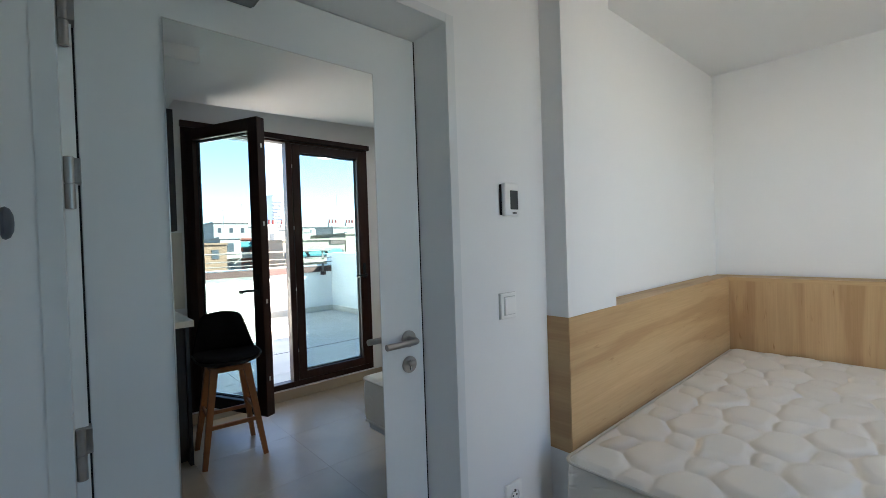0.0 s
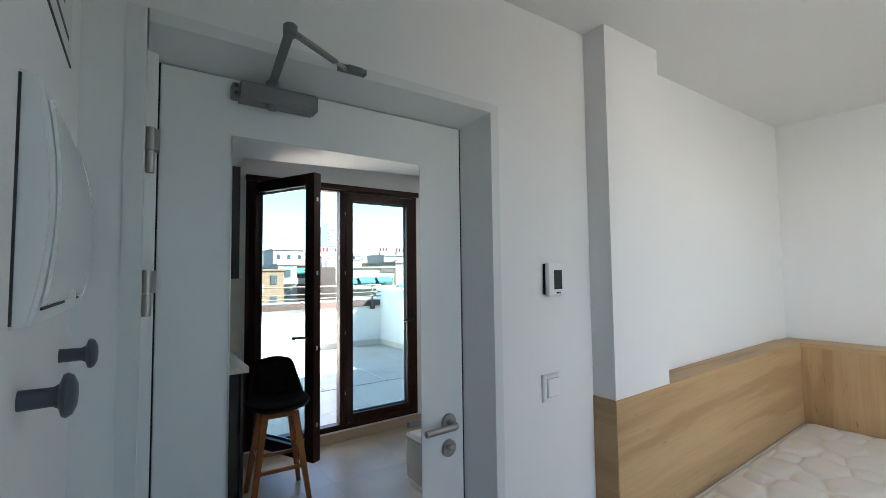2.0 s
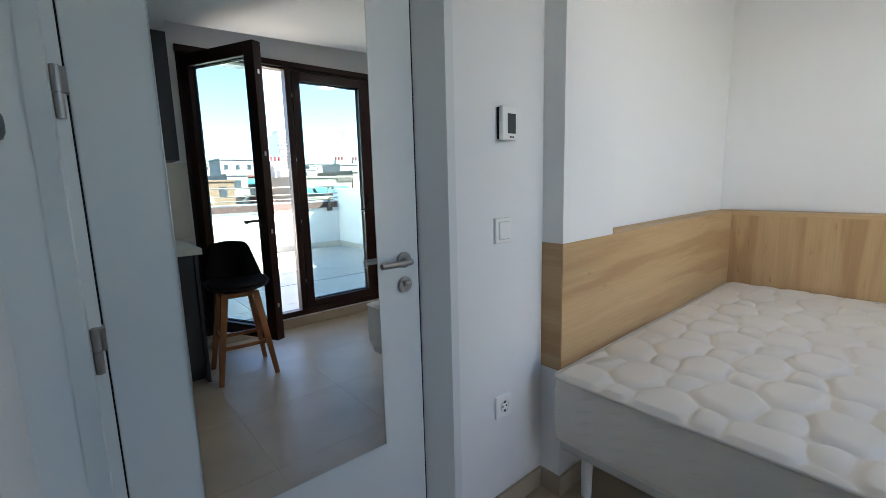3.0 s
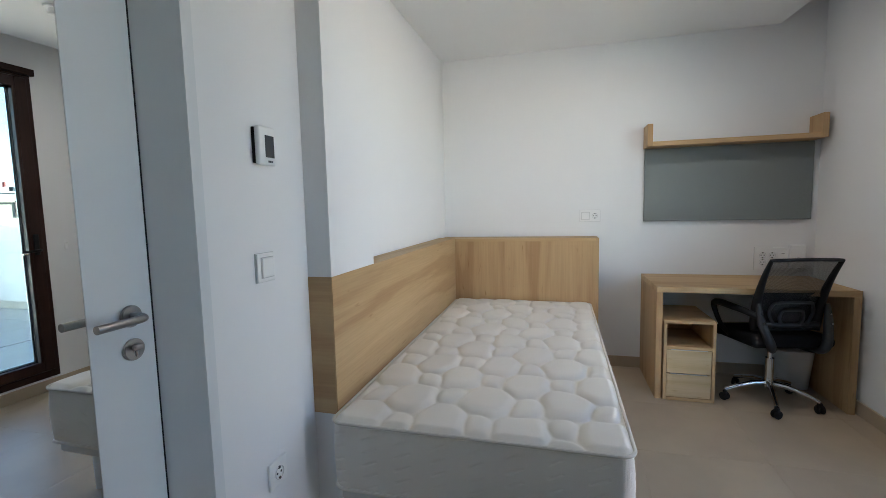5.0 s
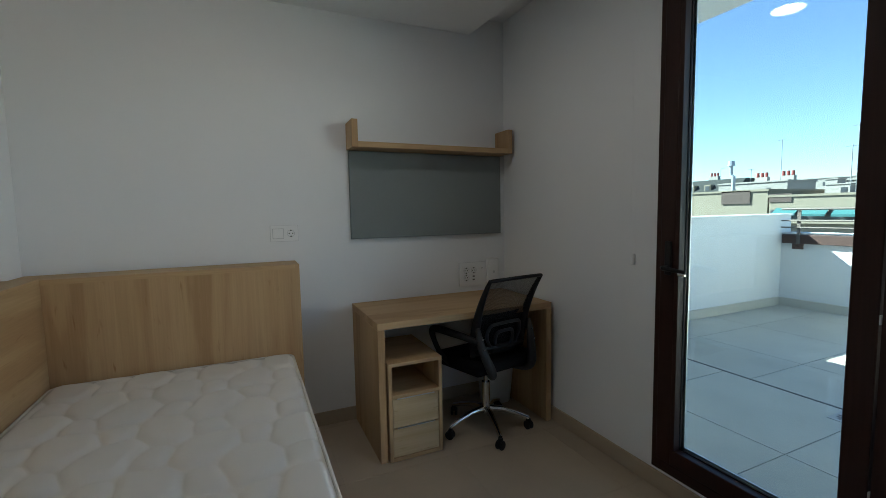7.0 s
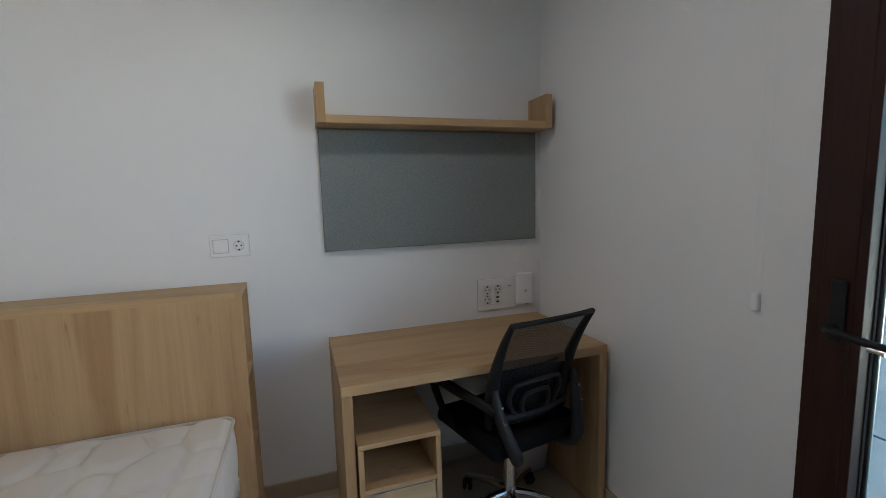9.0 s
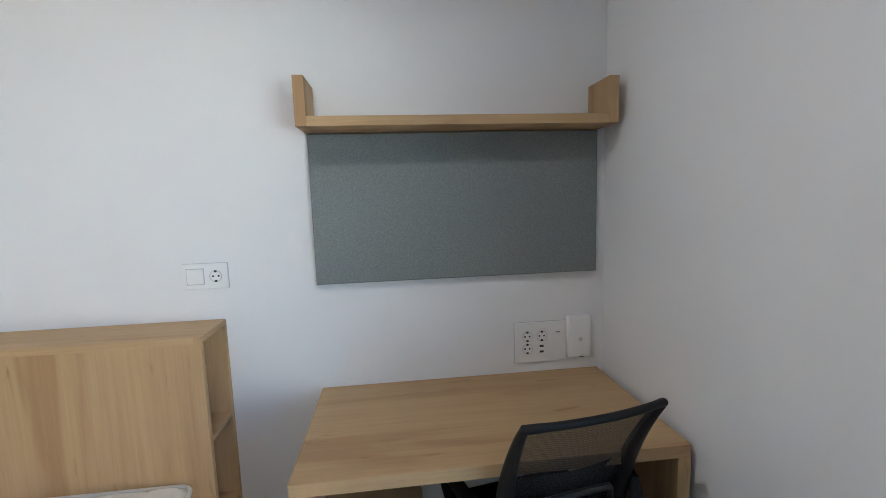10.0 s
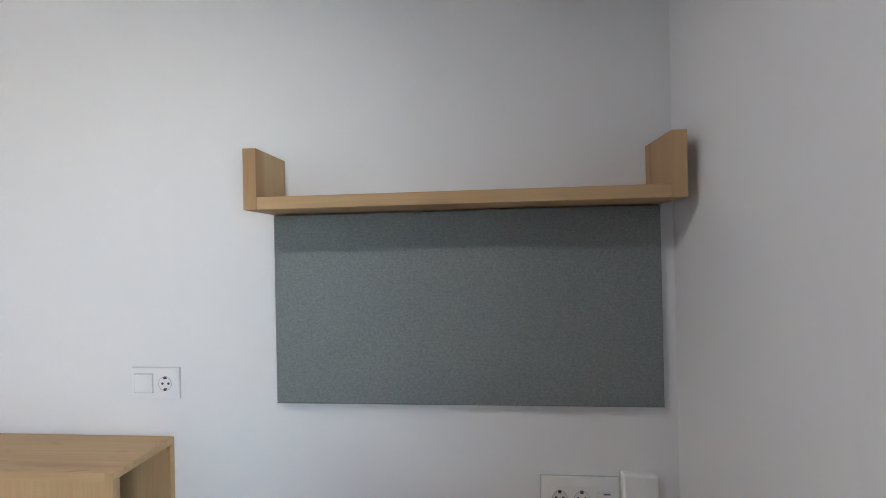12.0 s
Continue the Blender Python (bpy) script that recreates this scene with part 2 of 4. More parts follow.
def bm_lathe(profile, n=24, bm=None, m=None):
    """Turned about z: profile of (radius, z), from bottom to top."""
    b = bmesh.new()
    rings = [[b.verts.new((r * math.cos(k * math.tau / n), r * math.sin(k * math.tau / n), z)) for k in range(n)] for r, z in profile]
    for A, B in zip(rings, rings[1:]):
        for k in range(n):
            b.faces.new((A[k], A[(k + 1) % n], B[(k + 1) % n], B[k]))
    b.faces.new(rings[0][::-1]), b.faces.new(rings[-1])
    return merge(bm, b, m)


def bm_prism(outline, axis, a, b_, bm=None):
    """A flat outline pushed along an axis from a to b_; the outline's two numbers are the other axes in order."""
    b = bmesh.new()

    def at(p, w):
        q = list(p)
        q.insert(axis, w)
        return b.verts.new(q)
    A, B = [at(p, a) for p in outline], [at(p, b_) for p in outline]
    k = len(outline)
    b.faces.new(A), b.faces.new(B[::-1])
    for i in range(k):
        b.faces.new((A[i], B[i], B[(i + 1) % k], A[(i + 1) % k]))
    bmesh.ops.recalc_face_normals(b, faces=b.faces[:])
    return merge(bm, b)


def to_mesh(name, bm, material, smooth=False):
    me = bpy.data.meshes.new(name)
    bm.to_mesh(me)
    bm.free()
    me.materials.append(material)
    if smooth:
        for p in me.polygons:
            p.use_smooth = True
        me.set_sharp_from_angle(angle=radians(38))
    return me


def part(name, bm, material, parent=None, label="", smooth=False):
    ob = new(name, to_mesh(name, bm, material, smooth))
    ob.parent = parent
    if label:
        ob["label"] = label
    return ob


def thing(name, label, category, group="", kind=""):
    return tagged(new(name), label, category, group, kind)


def setting(name, bm, material, label, category):
    return tagged(part(name, bm, material), label, category, kind="structure")


# ---- plan ----
XE, YN, YN2, YS = 3.72, 1.012, 1.10, -1.598     # east wall, door wall, wall behind the bed, terrace wall
XW, XH, YH = -1.7, -0.018, -0.28                 # west wall, wall with the hooks and where it ends
YB = lambda x: 1.046 + 0.0236 * (x - 1.861)      # wall behind the bed, slightly out of square
ZC = lambda x: 2.432 + 0.030 * (x - 1.48)        # ceiling, rising slightly to the east
ZR = 2.62                            # blind recess
YD = 1.11                                       # face of the entrance door
OPX0, OPX1, OPZ0, OPZ1 = 0.79, 2.424, 0.10, 2.325   # terrace opening

b = bm_box(-2.0, XH - 0.0, YN, YN + 0.16, 0, ZR)
bm_box(XH, 0.05, YN, YN + 0.16, 0, ZR, bm=b)
bm_box(0.05, 1.025, YN, YN + 0.16, 2.05, ZR, bm=b)
bm_box(1.025, 1.480, YN, YN + 0.16, 0, ZR, bm=b)
bm_prism([(1.480, 0.918), (1.861, 0.9253), (1.861, YN + 0.16), (1.480, YN + 0.16)], 2, 0, ZR, bm=b)
bm_prism([(1.861, YB(1.861)), (XE + 0.15, YB(XE + 0.15)), (XE + 0.15, YN2 + 0.15), (1.861, YN2 + 0.15)], 2, 0, ZR, bm=b)
setting("wall_north", b, PAINT, "white painted wall with an entrance door and a shallow column", "wall")
setting("wall_east", bm_box(XE, XE + 0.15, YS - 0.12, YB(XE) - 0.0005, 0, ZR), PAINT, "plain white painted wall behind bed and desk", "wall")
b = bm_box(XW, OPX0, YS - 0.12, YS, 0, ZR)
bm_box(OPX1, XE, YS - 0.12, YS, 0, ZR, bm=b)
bm_box(OPX0, OPX1, YS - 0.12, YS, OPZ1, ZR, bm=b)
bm_box(OPX0, OPX1, YS - 0.12, YS, 0, OPZ0, bm=b)
setting("wall_south", b, PAINT, "white painted wall round the terrace doors", "wall")
setting("wall_west", bm_box(XW - 0.15, XW, YS - 0.12, YN, 0, ZR), PAINT, "plain white wall closing the kitchen end", "wall")
setting("wall_hooks", bm_box(XH - 0.12, XH, YH, YN, 0, ZR), PAINT, "white painted partition with coat knobs", "wall")
b = bm_prism([(XW, ZC(XW)), (XE, ZC(XE)), (XE, ZR), (XW, ZR)], 1, -1.33, YN2 + 0.1)
bm_box(XW, XE + 0.15, YS - 0.12, YN2 + 0.15, ZR, ZR + 0.15, bm=b)
setting("ceiling", b, CEIL, "white plaster ceiling with a blind recess along the terrace wall", "ceiling")
setting("kitchen_soffit", bm_box(XW, 0.66, YS, -0.35, 2.325, ZC(0.66) + 0.01), CEIL, "lowered white ceiling box above the kitchen", "ceiling")

FLOOR = setting("floor", bm_box(XW, XE, YS, YN2, -0.12, -0.0012), GROUT, "beige porcelain tile floor with narrow joints", "floor")
b = bm_box(1.03, 1.480, YN - 0.012, YN, 0, 0.085, 0.002)
bm_box(1.468, 1.480, 0.906, YN - 0.012, 0, 0.085, 0.002, bm=b)
bm_box(1.480, 1.861, 0.906, 0.9178, 0, 0.085, 0.002, bm=b)
bm_box(XE - 0.012, XE, YS, -0.145, 0, 0.085, 0.002, bm=b)
bm_box(0.79, XE - 0.012, YS, YS + 0.012, 0, 0.085, 0.002, bm=b)
bm_box(XH, XH + 0.012, YH, YN - 0.05, 0, 0.085, 0.002, bm=b)
setting("baseboard", b, SKIRT, "low beige tile skirting along the walls", "skirting")

# ---- entrance door ----
door = thing("door_1", "closed pale grey entrance door with a long mirror", "door", kind="structure")
part("leaf", bm_box(0.1105, 0.940, YD, YD + 0.045, 0.008, 1.984, 0.002), DOORP, door)
# black strips added where the gaps beside the leaf lie in shade
part("door_seal", bm_box(0.9402, 0.9450, YD + 0.0015, YD + 0.010, 0.008, 1.984), BLACKP, door, "black strip imitating the shade in the door gap")
part("door_seal", bm_box(0.1070, 0.1103, YD + 0.001, YD + 0.010, 0.008, 1.984), BLACKP, door, "black strip imitating the shade in the door gap")
b = bm_prism([(0.05, YN - 0.003), (0.083, YN - 0.003), (0.086, YD - 0.024), (0.1065, YD - 0.016), (0.1065, YD + 0.055), (0.05, YD + 0.055)], 2, 0, 2.05)
part("frame_jamb", b, DOORP, door)
b = bm_prism([(1.025, YN - 0.003), (0.992, YN - 0.003), (0.9455, YD + 0.004), (0.9455, YD + 0.055), (1.025, YD + 0.055)], 2, 0, 2.05)
part("frame_jamb", b, DOORP, door)
b = bm_prism([(YN - 0.003, 2.022), (YN - 0.003, 2.05), (YD + 0.055, 2.05), (YD + 0.055, 1.988), (YD + 0.004, 1.988)], 0, 0.087, 0.991)
part("frame_head", b, DOORP, door)
part("rear_panel", bm_box(0.05, 1.025, YD + 0.056, YD + 0.075, 0, 2.05), DOORP, door)
mir = part("mirror", bm_box(0.256, 0.781, YD - 0.005, YD - 0.0005, 0.448, 1.843, 0.0012, 1), MIRROR, door, "long frameless wall mirror fixed to the leaf")
# four aluminium strips added for the highlight along the mirror's bevel
b = bm_box(0.2545, 0.2560, YD - 0.0055, YD, 0.4465, 1.8445)
bm_box(0.7810, 0.7825, YD - 0.0055, YD, 0.4465, 1.8445, bm=b)
bm_box(0.2560, 0.7810, YD - 0.0055, YD, 1.8430, 1.8445, bm=b)
bm_box(0.2560, 0.7810, YD - 0.0055, YD, 0.4465, 0.4480, bm=b)
part("polished_edge", b, ALU, mir, "bright strips imitating the highlight on the glass edge")
for hz in (1.776, 1.474, 0.966, 0.35):
    hg = part("hinge", bm_rod((0.0945, YD - 0.031, hz - 0.047), (0.0945, YD - 0.031, hz - 0.0006), 0.0086, n=18, bevel=0.001), STEEL, door, "brushed steel barrel hinge", True)
    part("upper_knuckle", bm_rod((0.0945, YD - 0.031, hz + 0.0006), (0.0945, YD - 0.031, hz + 0.050), 0.0086, n=18, bevel=0.001), STEEL, hg, smooth=True)
    part("plate", bm_box(0.1000, 0.1115, YD - 0.036, YD - 0.001, hz + 0.001, hz + 0.048, 0.001), STEEL, hg)
hd = part("handle", bm_rod((0.881, YD, 1.046), (0.881, YD - 0.009, 1.046), 0.026, n=32, bevel=0.002), STEEL, door, "brushed steel lever handle on a round rose", True)
part("lever", bm_tube([(0.881, YD - 0.008, 1.046), (0.881, YD - 0.04, 1.046), (0.876, YD - 0.05, 1.046), (0.865, YD - 0.055, 1.046), (0.765, YD - 0.055, 1.046)], 0.0095, 14), STEEL, hd, smooth=True)
ks = part("lock_rose", bm_rod((0.881, YD, 0.966), (0.881, YD - 0.009, 0.966), 0.026, n=32, bevel=0.002), STEEL, door, "round steel lock rose", True)
part("cylinder", bm_box(0.876, 0.886, YD - 0.014, YD - 0.008, 0.948, 0.982, 0.003), CHROME, ks)
part("thumb_turn", bm_box(0.868, 0.894, YD - 0.026, YD - 0.013, 0.965, 0.981, 0.005), STEEL, ks)
part("latch_plate", bm_box(0.9405, 0.9448, YD + 0.004, YD + 0.03, 0.93, 1.13, 0.0008), STEEL, door)
b = bm_prism([(YD - 0.050, 1.934), (YD - 0.044, 1.926), (YD, 1.926), (YD, 1.969), (YD - 0.044, 1.969), (YD - 0.050, 1.961)], 0, 0.268, 0.444)
cl = part("door_closer", b, CLOSERM, door, "grey overhead door closer with folding arm")
part("end_cap", bm_box(0.250, 0.2675, YD - 0.034, YD, 1.929, 1.966, 0.006, 3), CLOSERM, cl)
part("end_cap", bm_box(0.4445, 0.451, YD - 0.046, YD, 1.928, 1.967, 0.004), CLOSERM, cl)
for z in (1.939, 1.956):
    part("screw", bm_rod((0.2585, YD - 0.034, z), (0.2585, YD - 0.036, z), 0.0045, n=12), INK, cl)
part("spindle", bm_rod((0.342, YD - 0.026, 1.969), (0.342, YD - 0.026, 1.988), 0.015, n=20, bevel=0.002), CLOSERM, cl, smooth=True)
part("valve_cap", bm_rod((0.342, YD - 0.026, 1.918), (0.342, YD - 0.026, 1.927), 0.015, n=20, bevel=0.002), CLOSERM, cl, smooth=True)
ELB = Vector((0.318, 0.846, 1.998))


def bm_bar(p0, p1, w, h, bm=None):
    p0, p1 = Vector(p0), Vector(p1)
    b = bm_box(-w / 2, w / 2, -h / 2, h / 2, 0, (p1 - p0).length, 0.003)
    return merge(bm, b, Matrix.Translation(p0) @ (p1 - p0).to_track_quat("Z", "Y").to_matrix().to_4x4())


part("main_arm", bm_bar((0.342, YD - 0.026, 1.984), ELB, 0.020, 0.007), CLOSERM, cl)
part("elbow", bm_rod(ELB - Vector((0, 0, 0.012)), ELB + Vector((0, 0, 0.012)), 0.014, n=18, bevel=0.003), CLOSERM, cl, smooth=True)
part("fore_arm", bm_bar(ELB, (0.455, 0.955, 2.016), 0.017, 0.008), CLOSERM, cl)
part("rod", bm_rod((0.45, 0.952, 2.016), (0.50, 0.992, 2.024), 0.005, n=10), STEEL, cl)
part("bracket", bm_box(0.478, 0.552, 0.988, YN - 0.0035, 2.022, 2.036, 0.002), CLOSERM, cl)
part("shoe", bm_box(0.495, 0.535, 0.975, 0.992, 2.016, 2.032, 0.003), CLOSERM, cl)


# ---- terrace doors ----
def bm_frame(w, h, t, bar, bm=None):
    """A rectangular frame in the x-z plane: its corner at the origin, its depth t along y."""
    b = bm_box(0, bar, 0, t, 0, h, 0.004)
    bm_box(w - bar, w, 0, t, 0, h, 0.004, bm=b)
    bm_box(bar - 0.001, w - bar + 0.001, 0.001, t - 0.001, 0, bar, 0.004, bm=b)
    bm_box(bar - 0.001, w - bar + 0.001, 0.001, t - 0.001, h - bar, h, 0.004, bm=b)
    return merge(bm, b)


def lever(parent, x, y, z, way, s=1):
    h = part("handle", bm_box(x - 0.016, x + 0.016, y, y + 0.012 * s, z - 0.035, z + 0.115, 0.0055, 3), BLACKP, parent, "black window lever handle")
    part("lever", bm_tube([(x, y, z), (x, y + 0.045 * s, z), (x + 0.012 * way, y + 0.055 * s, z), (x + 0.09 * way, y + 0.055 * s, z - 0.006), (x + 0.12 * way, y + 0.052 * s, z - 0.008)], [0.009, 0.009, 0.010, 0.009, 0.008], 10), BLACKP, h, smooth=True)
    part("lever_tip", bm_rod((x + 0.088 * way, y + 0.056 * s, z - 0.016), (x + 0.118 * way, y + 0.054 * s, z - 0.018), 0.0075, n=12), CHROME, h, smooth=True)


win = thing("window_1", "dark brown double terrace door, one leaf open inwards", "terrace door", kind="structure")
b = bm_frame(OPX1 - OPX0, OPZ1 - OPZ0, 0.085, 0.05)
bmesh.ops.translate(b, verts=b.verts, vec=(OPX0, YS - 0.075, OPZ0))
part("outer_frame", b, BROWN, win)
part("head_trim", bm_box(OPX0 - 0.008, OPX1 + 0.012, YS + 0.0105, YS + 0.045, OPZ1 - 0.035, OPZ1 + 0.012, 0.004), BROWN, win)
part("mullion", bm_box(1.596, 1.646, YS - 0.073, YS + 0.009, OPZ0 + 0.05, OPZ1 - 0.05, 0.003), BROWN, win)
b = bm_frame(0.745, 2.115, 0.07, 0.072)
bm_box(0.654, 0.674, 0.001, 0.069, 0.071, 2.044, 0.002, bm=b)
lf2 = part("leaf", b, BROWN, win, "closed dark brown leaf")
lf2.location = (1.650, YS - 0.052, OPZ0 + 0.055)
b = bm_frame(0.588, 1.975, 0.008, 0.008)
part("glazing_bead", b, BLACKP, lf2).location = (0.070, 0.026, 0.070)
pn = part("pane", bm_box(0.078, 0.650, 0.020, 0.026, 0.078, 2.037), GLASS, lf2)
pn.visible_shadow = False
part("spacer_bar", merge(None, bm_frame(0.584, 1.971, 0.004, 0.012)), ALU, lf2).location = (0.072, 0.010, 0.072)
lever(lf2, 0.700, 0.07, 0.897, -1)
for z in (0.25, 0.8, 1.35, 1.9):
    part("locking_pin", bm_box(-0.004, 0.004, 0.052, 0.066, z, z + 0.03, 0.002), ALU, lf2)
lf1 = part("leaf", merge(None, bm_frame(0.745, 2.115, 0.07, 0.090)), BROWN, win, "open dark brown leaf")
b = bm_frame(0.569, 1.939, 0.008, 0.008)
part("glazing_bead", b, BLACKP, lf1).location = (0.088, 0.026, 0.088)
pn = part("pane", bm_box(0.096, 0.649, 0.020, 0.026, 0.096, 2.019), GLASS, lf1)
pn.visible_shadow = False
part("spacer_bar", merge(None, bm_frame(0.565, 1.935, 0.004, 0.012)), ALU, lf1).location = (0.090, 0.010, 0.090)
lever(lf1, 0.702, 0.07, 0.897, -1)
for z in (0.25, 0.8, 1.35, 1.9):
    part("locking_pin", bm_box(0.744, 0.750, 0.03, 0.045, z, z + 0.03, 0.002), ALU, lf1)
lf1.matrix_basis = pose(0.874, YS - 0.030, OPZ0 + 0.055, 0, 0, 64.5)
part("hinge_jamb", bm_box(OPX0 + 0.0505, 0.872, YS - 0.072, YS + 0.008, OPZ0 + 0.0505, OPZ1 - 0.0505, 0.003), BROWN, win)
for z in (0.4, 2.05):
    part("hinge", bm_rod((0.868, YS + 0.014, z), (0.868, YS + 0.014, z + 0.09), 0.008, n=12), BROWN, win)

# ---- wall fittings ----
th = thing("thermostat", "white wall thermostat with a grey display", "thermostat")
part("base_plate", bm_box(1.2195, 1.286, YN - 0.009, YN, 1.431, 1.537, 0.002), BLACKP, th, "dark back plate")
part("cover", bm_box(1.2195, 1.2935, YN - 0.028, YN - 0.009, 1.426, 1.541, 0.006, 3), WHITEP, th, smooth=True)
part("display", bm_box(1.245, 1.286, YN - 0.0295, YN - 0.0275, 1.449, 1.515, 0.001), SCREEN, th, "dark grey display")
for k in range(3):
    part("key", bm_box(1.256 + 0.0075 * k, 1.262 + 0.0075 * k, YN - 0.0287, YN - 0.0278, 1.434, 1.440), INK, th)


def switch(name, cx, cz, label):
    s = thing(name, label, "light switch")
    # slightly larger grey plate, added as the frame's shadow outline
    part("gasket", bm_box(cx - 0.0425, cx + 0.0425, YN - 0.003, YN, cz - 0.0455, cz + 0.0455), ALU, s, "thin grey plate imitating the shadow line round the frame")
    part("frame", bm_box(cx - 0.041, cx + 0.041, YN - 0.010, YN - 0.003, cz - 0.044, cz + 0.044, 0.003, 2), WHITEP, s)
    # the shade in the rocker's gap, put in as a flat grey plate
    part("rocker_gap", bm_box(cx - 0.0265, cx + 0.0325, YN - 0.0106, YN - 0.0098, cz - 0.0325, cz + 0.0325), SHADEG, s, "grey plate imitating the shaded gap round the rocker")
    part("rocker", bm_box(cx - 0.024, cx + 0.030, YN - 0.015, YN - 0.010, cz - 0.030, cz + 0.030, 0.003, 2), WHITEP, s)
    return s


switch("light_switch", 1.243, 1.115, "white square rocker switch beside the entrance door")


def round_socket(parent, m):
    """A round earthed socket in the plane x-z of m, facing -y."""
    ring = bm_lathe([(0.021, 0), (0.021, 0.003), (0.019, 0.0035), (0.018, 0.001), (0.0, 0.0008)], 28)
    bmesh.ops.transform(ring, matrix=m @ pose(0, 0, 0, 90), verts=ring.verts)
    s = part("socket_well", ring, WHITEP, parent, smooth=True)
    # ring added in grey for the shadow at the edge of the well
    rg = bm_tube([m @ Vector((0.0203 * math.cos(k * math.tau / 28), -0.0036, 0.0203 * math.sin(k * math.tau / 28))) for k in range(28)], 0.0009, 6, True)
    part("rim", rg, SHADEG, s, "thin grey ring imitating the well's shadow", True)
    for dx in (-0.0095, 0.0095):
        part("pin_hole", merge(None, bm_rod((dx, -0.0012, 0), (dx, -0.0022, 0), 0.0036, n=12), m), INK, s)
    for dz in (-0.0175, 0.0175):
        part("earth_clip", merge(None, bm_box(-0.004, 0.004, -0.005, -0.001, dz - 0.0035, dz + 0.0035), m), INK, s)


so = thing("wall_socket", "white square power socket low beside the bed", "socket")
part("frame", bm_box(1.200, 1.284, YN - 0.010, YN, 0.405, 0.493, 0.003, 2), WHITEP, so)
round_socket(so, pose(1.242, YN - 0.010, 0.449))

EASTW = lambda y, z, proud=0.0: pose(XE - proud, y, z, 0, 0, -90)   # x to the south, -y into the room
s2 = thing("switch_and_socket", "white double plate with rocker and socket above the headboard", "socket")
# oversized backing plate draws the shadow line at the frame's edge
part("gasket", bm_box(XE - 0.003, XE, -0.159, -0.0052, 1.1505, 1.2440), SHADEG, s2, "thin grey plate imitating the shadow line round the frame")
part("frame", bm_box(XE - 0.010, XE - 0.003, -0.157, -0.007, 1.152, 1.243, 0.002, 2), WHITEP, s2)
# grey sheet in place of the shaded gap at the rocker
part("rocker_gap", bm_box(XE - 0.0106, XE - 0.0098, -0.0785, -0.0175, 1.1675, 1.2265), SHADEG, s2, "grey plate imitating the shaded gap round the rocker")
part("rocker", bm_box(XE - 0.015, XE - 0.010, -0.076, -0.020, 1.170, 1.224, 0.003, 2), WHITEP, s2)
round_socket(s2, EASTW(-0.118, 1.197, 0.010))
s2.location = (0, -0.012, 0.006)
s3 = thing("desk_socket_panel", "white wall panel with sockets and charging ports above the desk", "socket")
# the panel's edge shadow, added as a larger grey plate
part("gasket", bm_box(XE - 0.003, XE, -1.4395, -1.2265, 0.7820, 0.9460), SHADEG, s3, "thin grey plate imitating the shadow line round the frame")
part("frame", bm_box(XE - 0.011, XE - 0.003, -1.438, -1.228, 0.783, 0.945, 0.002, 2), WHITEP, s3)
part("insert", bm_box(XE - 0.013, XE - 0.011, -1.302, -1.252, 0.812, 0.918, 0.001), WHITEP, s3)
part("insert", bm_box(XE - 0.013, XE - 0.011, -1.360, -1.312, 0.812, 0.918, 0.001), WHITEP, s3)
for yy, zz in ((-1.277, 0.890), (-1.277, 0.840), (-1.336, 0.890)):
    round_socket(s3, EASTW(yy, zz, 0.013))
for zz in (0.825, 0.848):
    part("charging_port", bm_box(XE - 0.0145, XE - 0.0128, -1.344, -1.328, zz - 0.004, zz + 0.004), INK, s3)
part("data_cover", bm_box(XE - 0.0135, XE - 0.0111, -1.425, -1.378, 0.862, 0.908, 0.001), WHITEP, s3)
part("data_mark", bm_box(XE - 0.0142, XE - 0.0134, -1.412, -1.394, 0.900, 0.903), INK, s3)
s3.location = (0, 0, 0.009)
wf = thing("wireless_router", "small white wall-mounted router box", "router")
part("body", bm_box(XE - 0.032, XE, -1.535, -1.440, 0.792, 0.962, 0.008, 3), WHITEP, wf, smooth=True)
part("emblem", bm_lathe([(0.009, 0), (0.009, 0.0008)], 12, m=pose(XE - 0.032, -1.490, 0.868, 0, -90)), ALU, wf)
wf.location = (0, 0, 0.012)
part("led_strip", bm_box(XE - 0.0325, XE - 0.0315, -1.505, -1.485, 0.7945, 0.797), INK, wf)

CU0, CU1, CUZ, CUH = 0.548, 0.985, 1.461, 0.250     # ends along the wall, foot, height
kb = thing("consumer_unit", "white bulged plastic fuse-box cover on the wall", "fuse box")


def unit_bulge(f):
    """How far the cover stands off the wall at the share f of its height."""
    return 0.015 + 0.014 * math.sin(math.pi * f) ** 0.8


n1 = 20
b = bm_prism([(XH, CUZ), (XH, CUZ + CUH)] + [(XH + unit_bulge(i / n1), CUZ + 0.003 + (CUH - 0.006) * i / n1) for i in range(n1, -1, -1)], 1, CU0, CU1)
bmesh.ops.bevel(b, geom=[e for e in b.edges if abs(e.verts[0].co.y - e.verts[1].co.y) < 1e-6 and min(v.co.x for v in e.verts) > XH + 0.004], offset=0.004, segments=2, affect="EDGES")
part("body", b, WHITEP, kb, smooth=True)
b = bmesh.new()
g = []
for i in range(25):
    f = 0.09 + 0.82 * i / 24
    reach = 0.19 + 0.19 * math.sqrt(max(0.0, 1 - ((f - 0.42) / 0.52) ** 2))
    g.append([b.verts.new((XH + unit_bulge(f) + 0.0006, CU0 + 0.012 + reach * k / 12, CUZ + CUH * f)) for k in range(13)])
for i in range(24):
    for k in range(12):
        b.faces.new((g[i][k], g[i][k + 1], g[i + 1][k + 1], g[i + 1][k]))
bmesh.ops.recalc_face_normals(b, faces=b.faces[:])
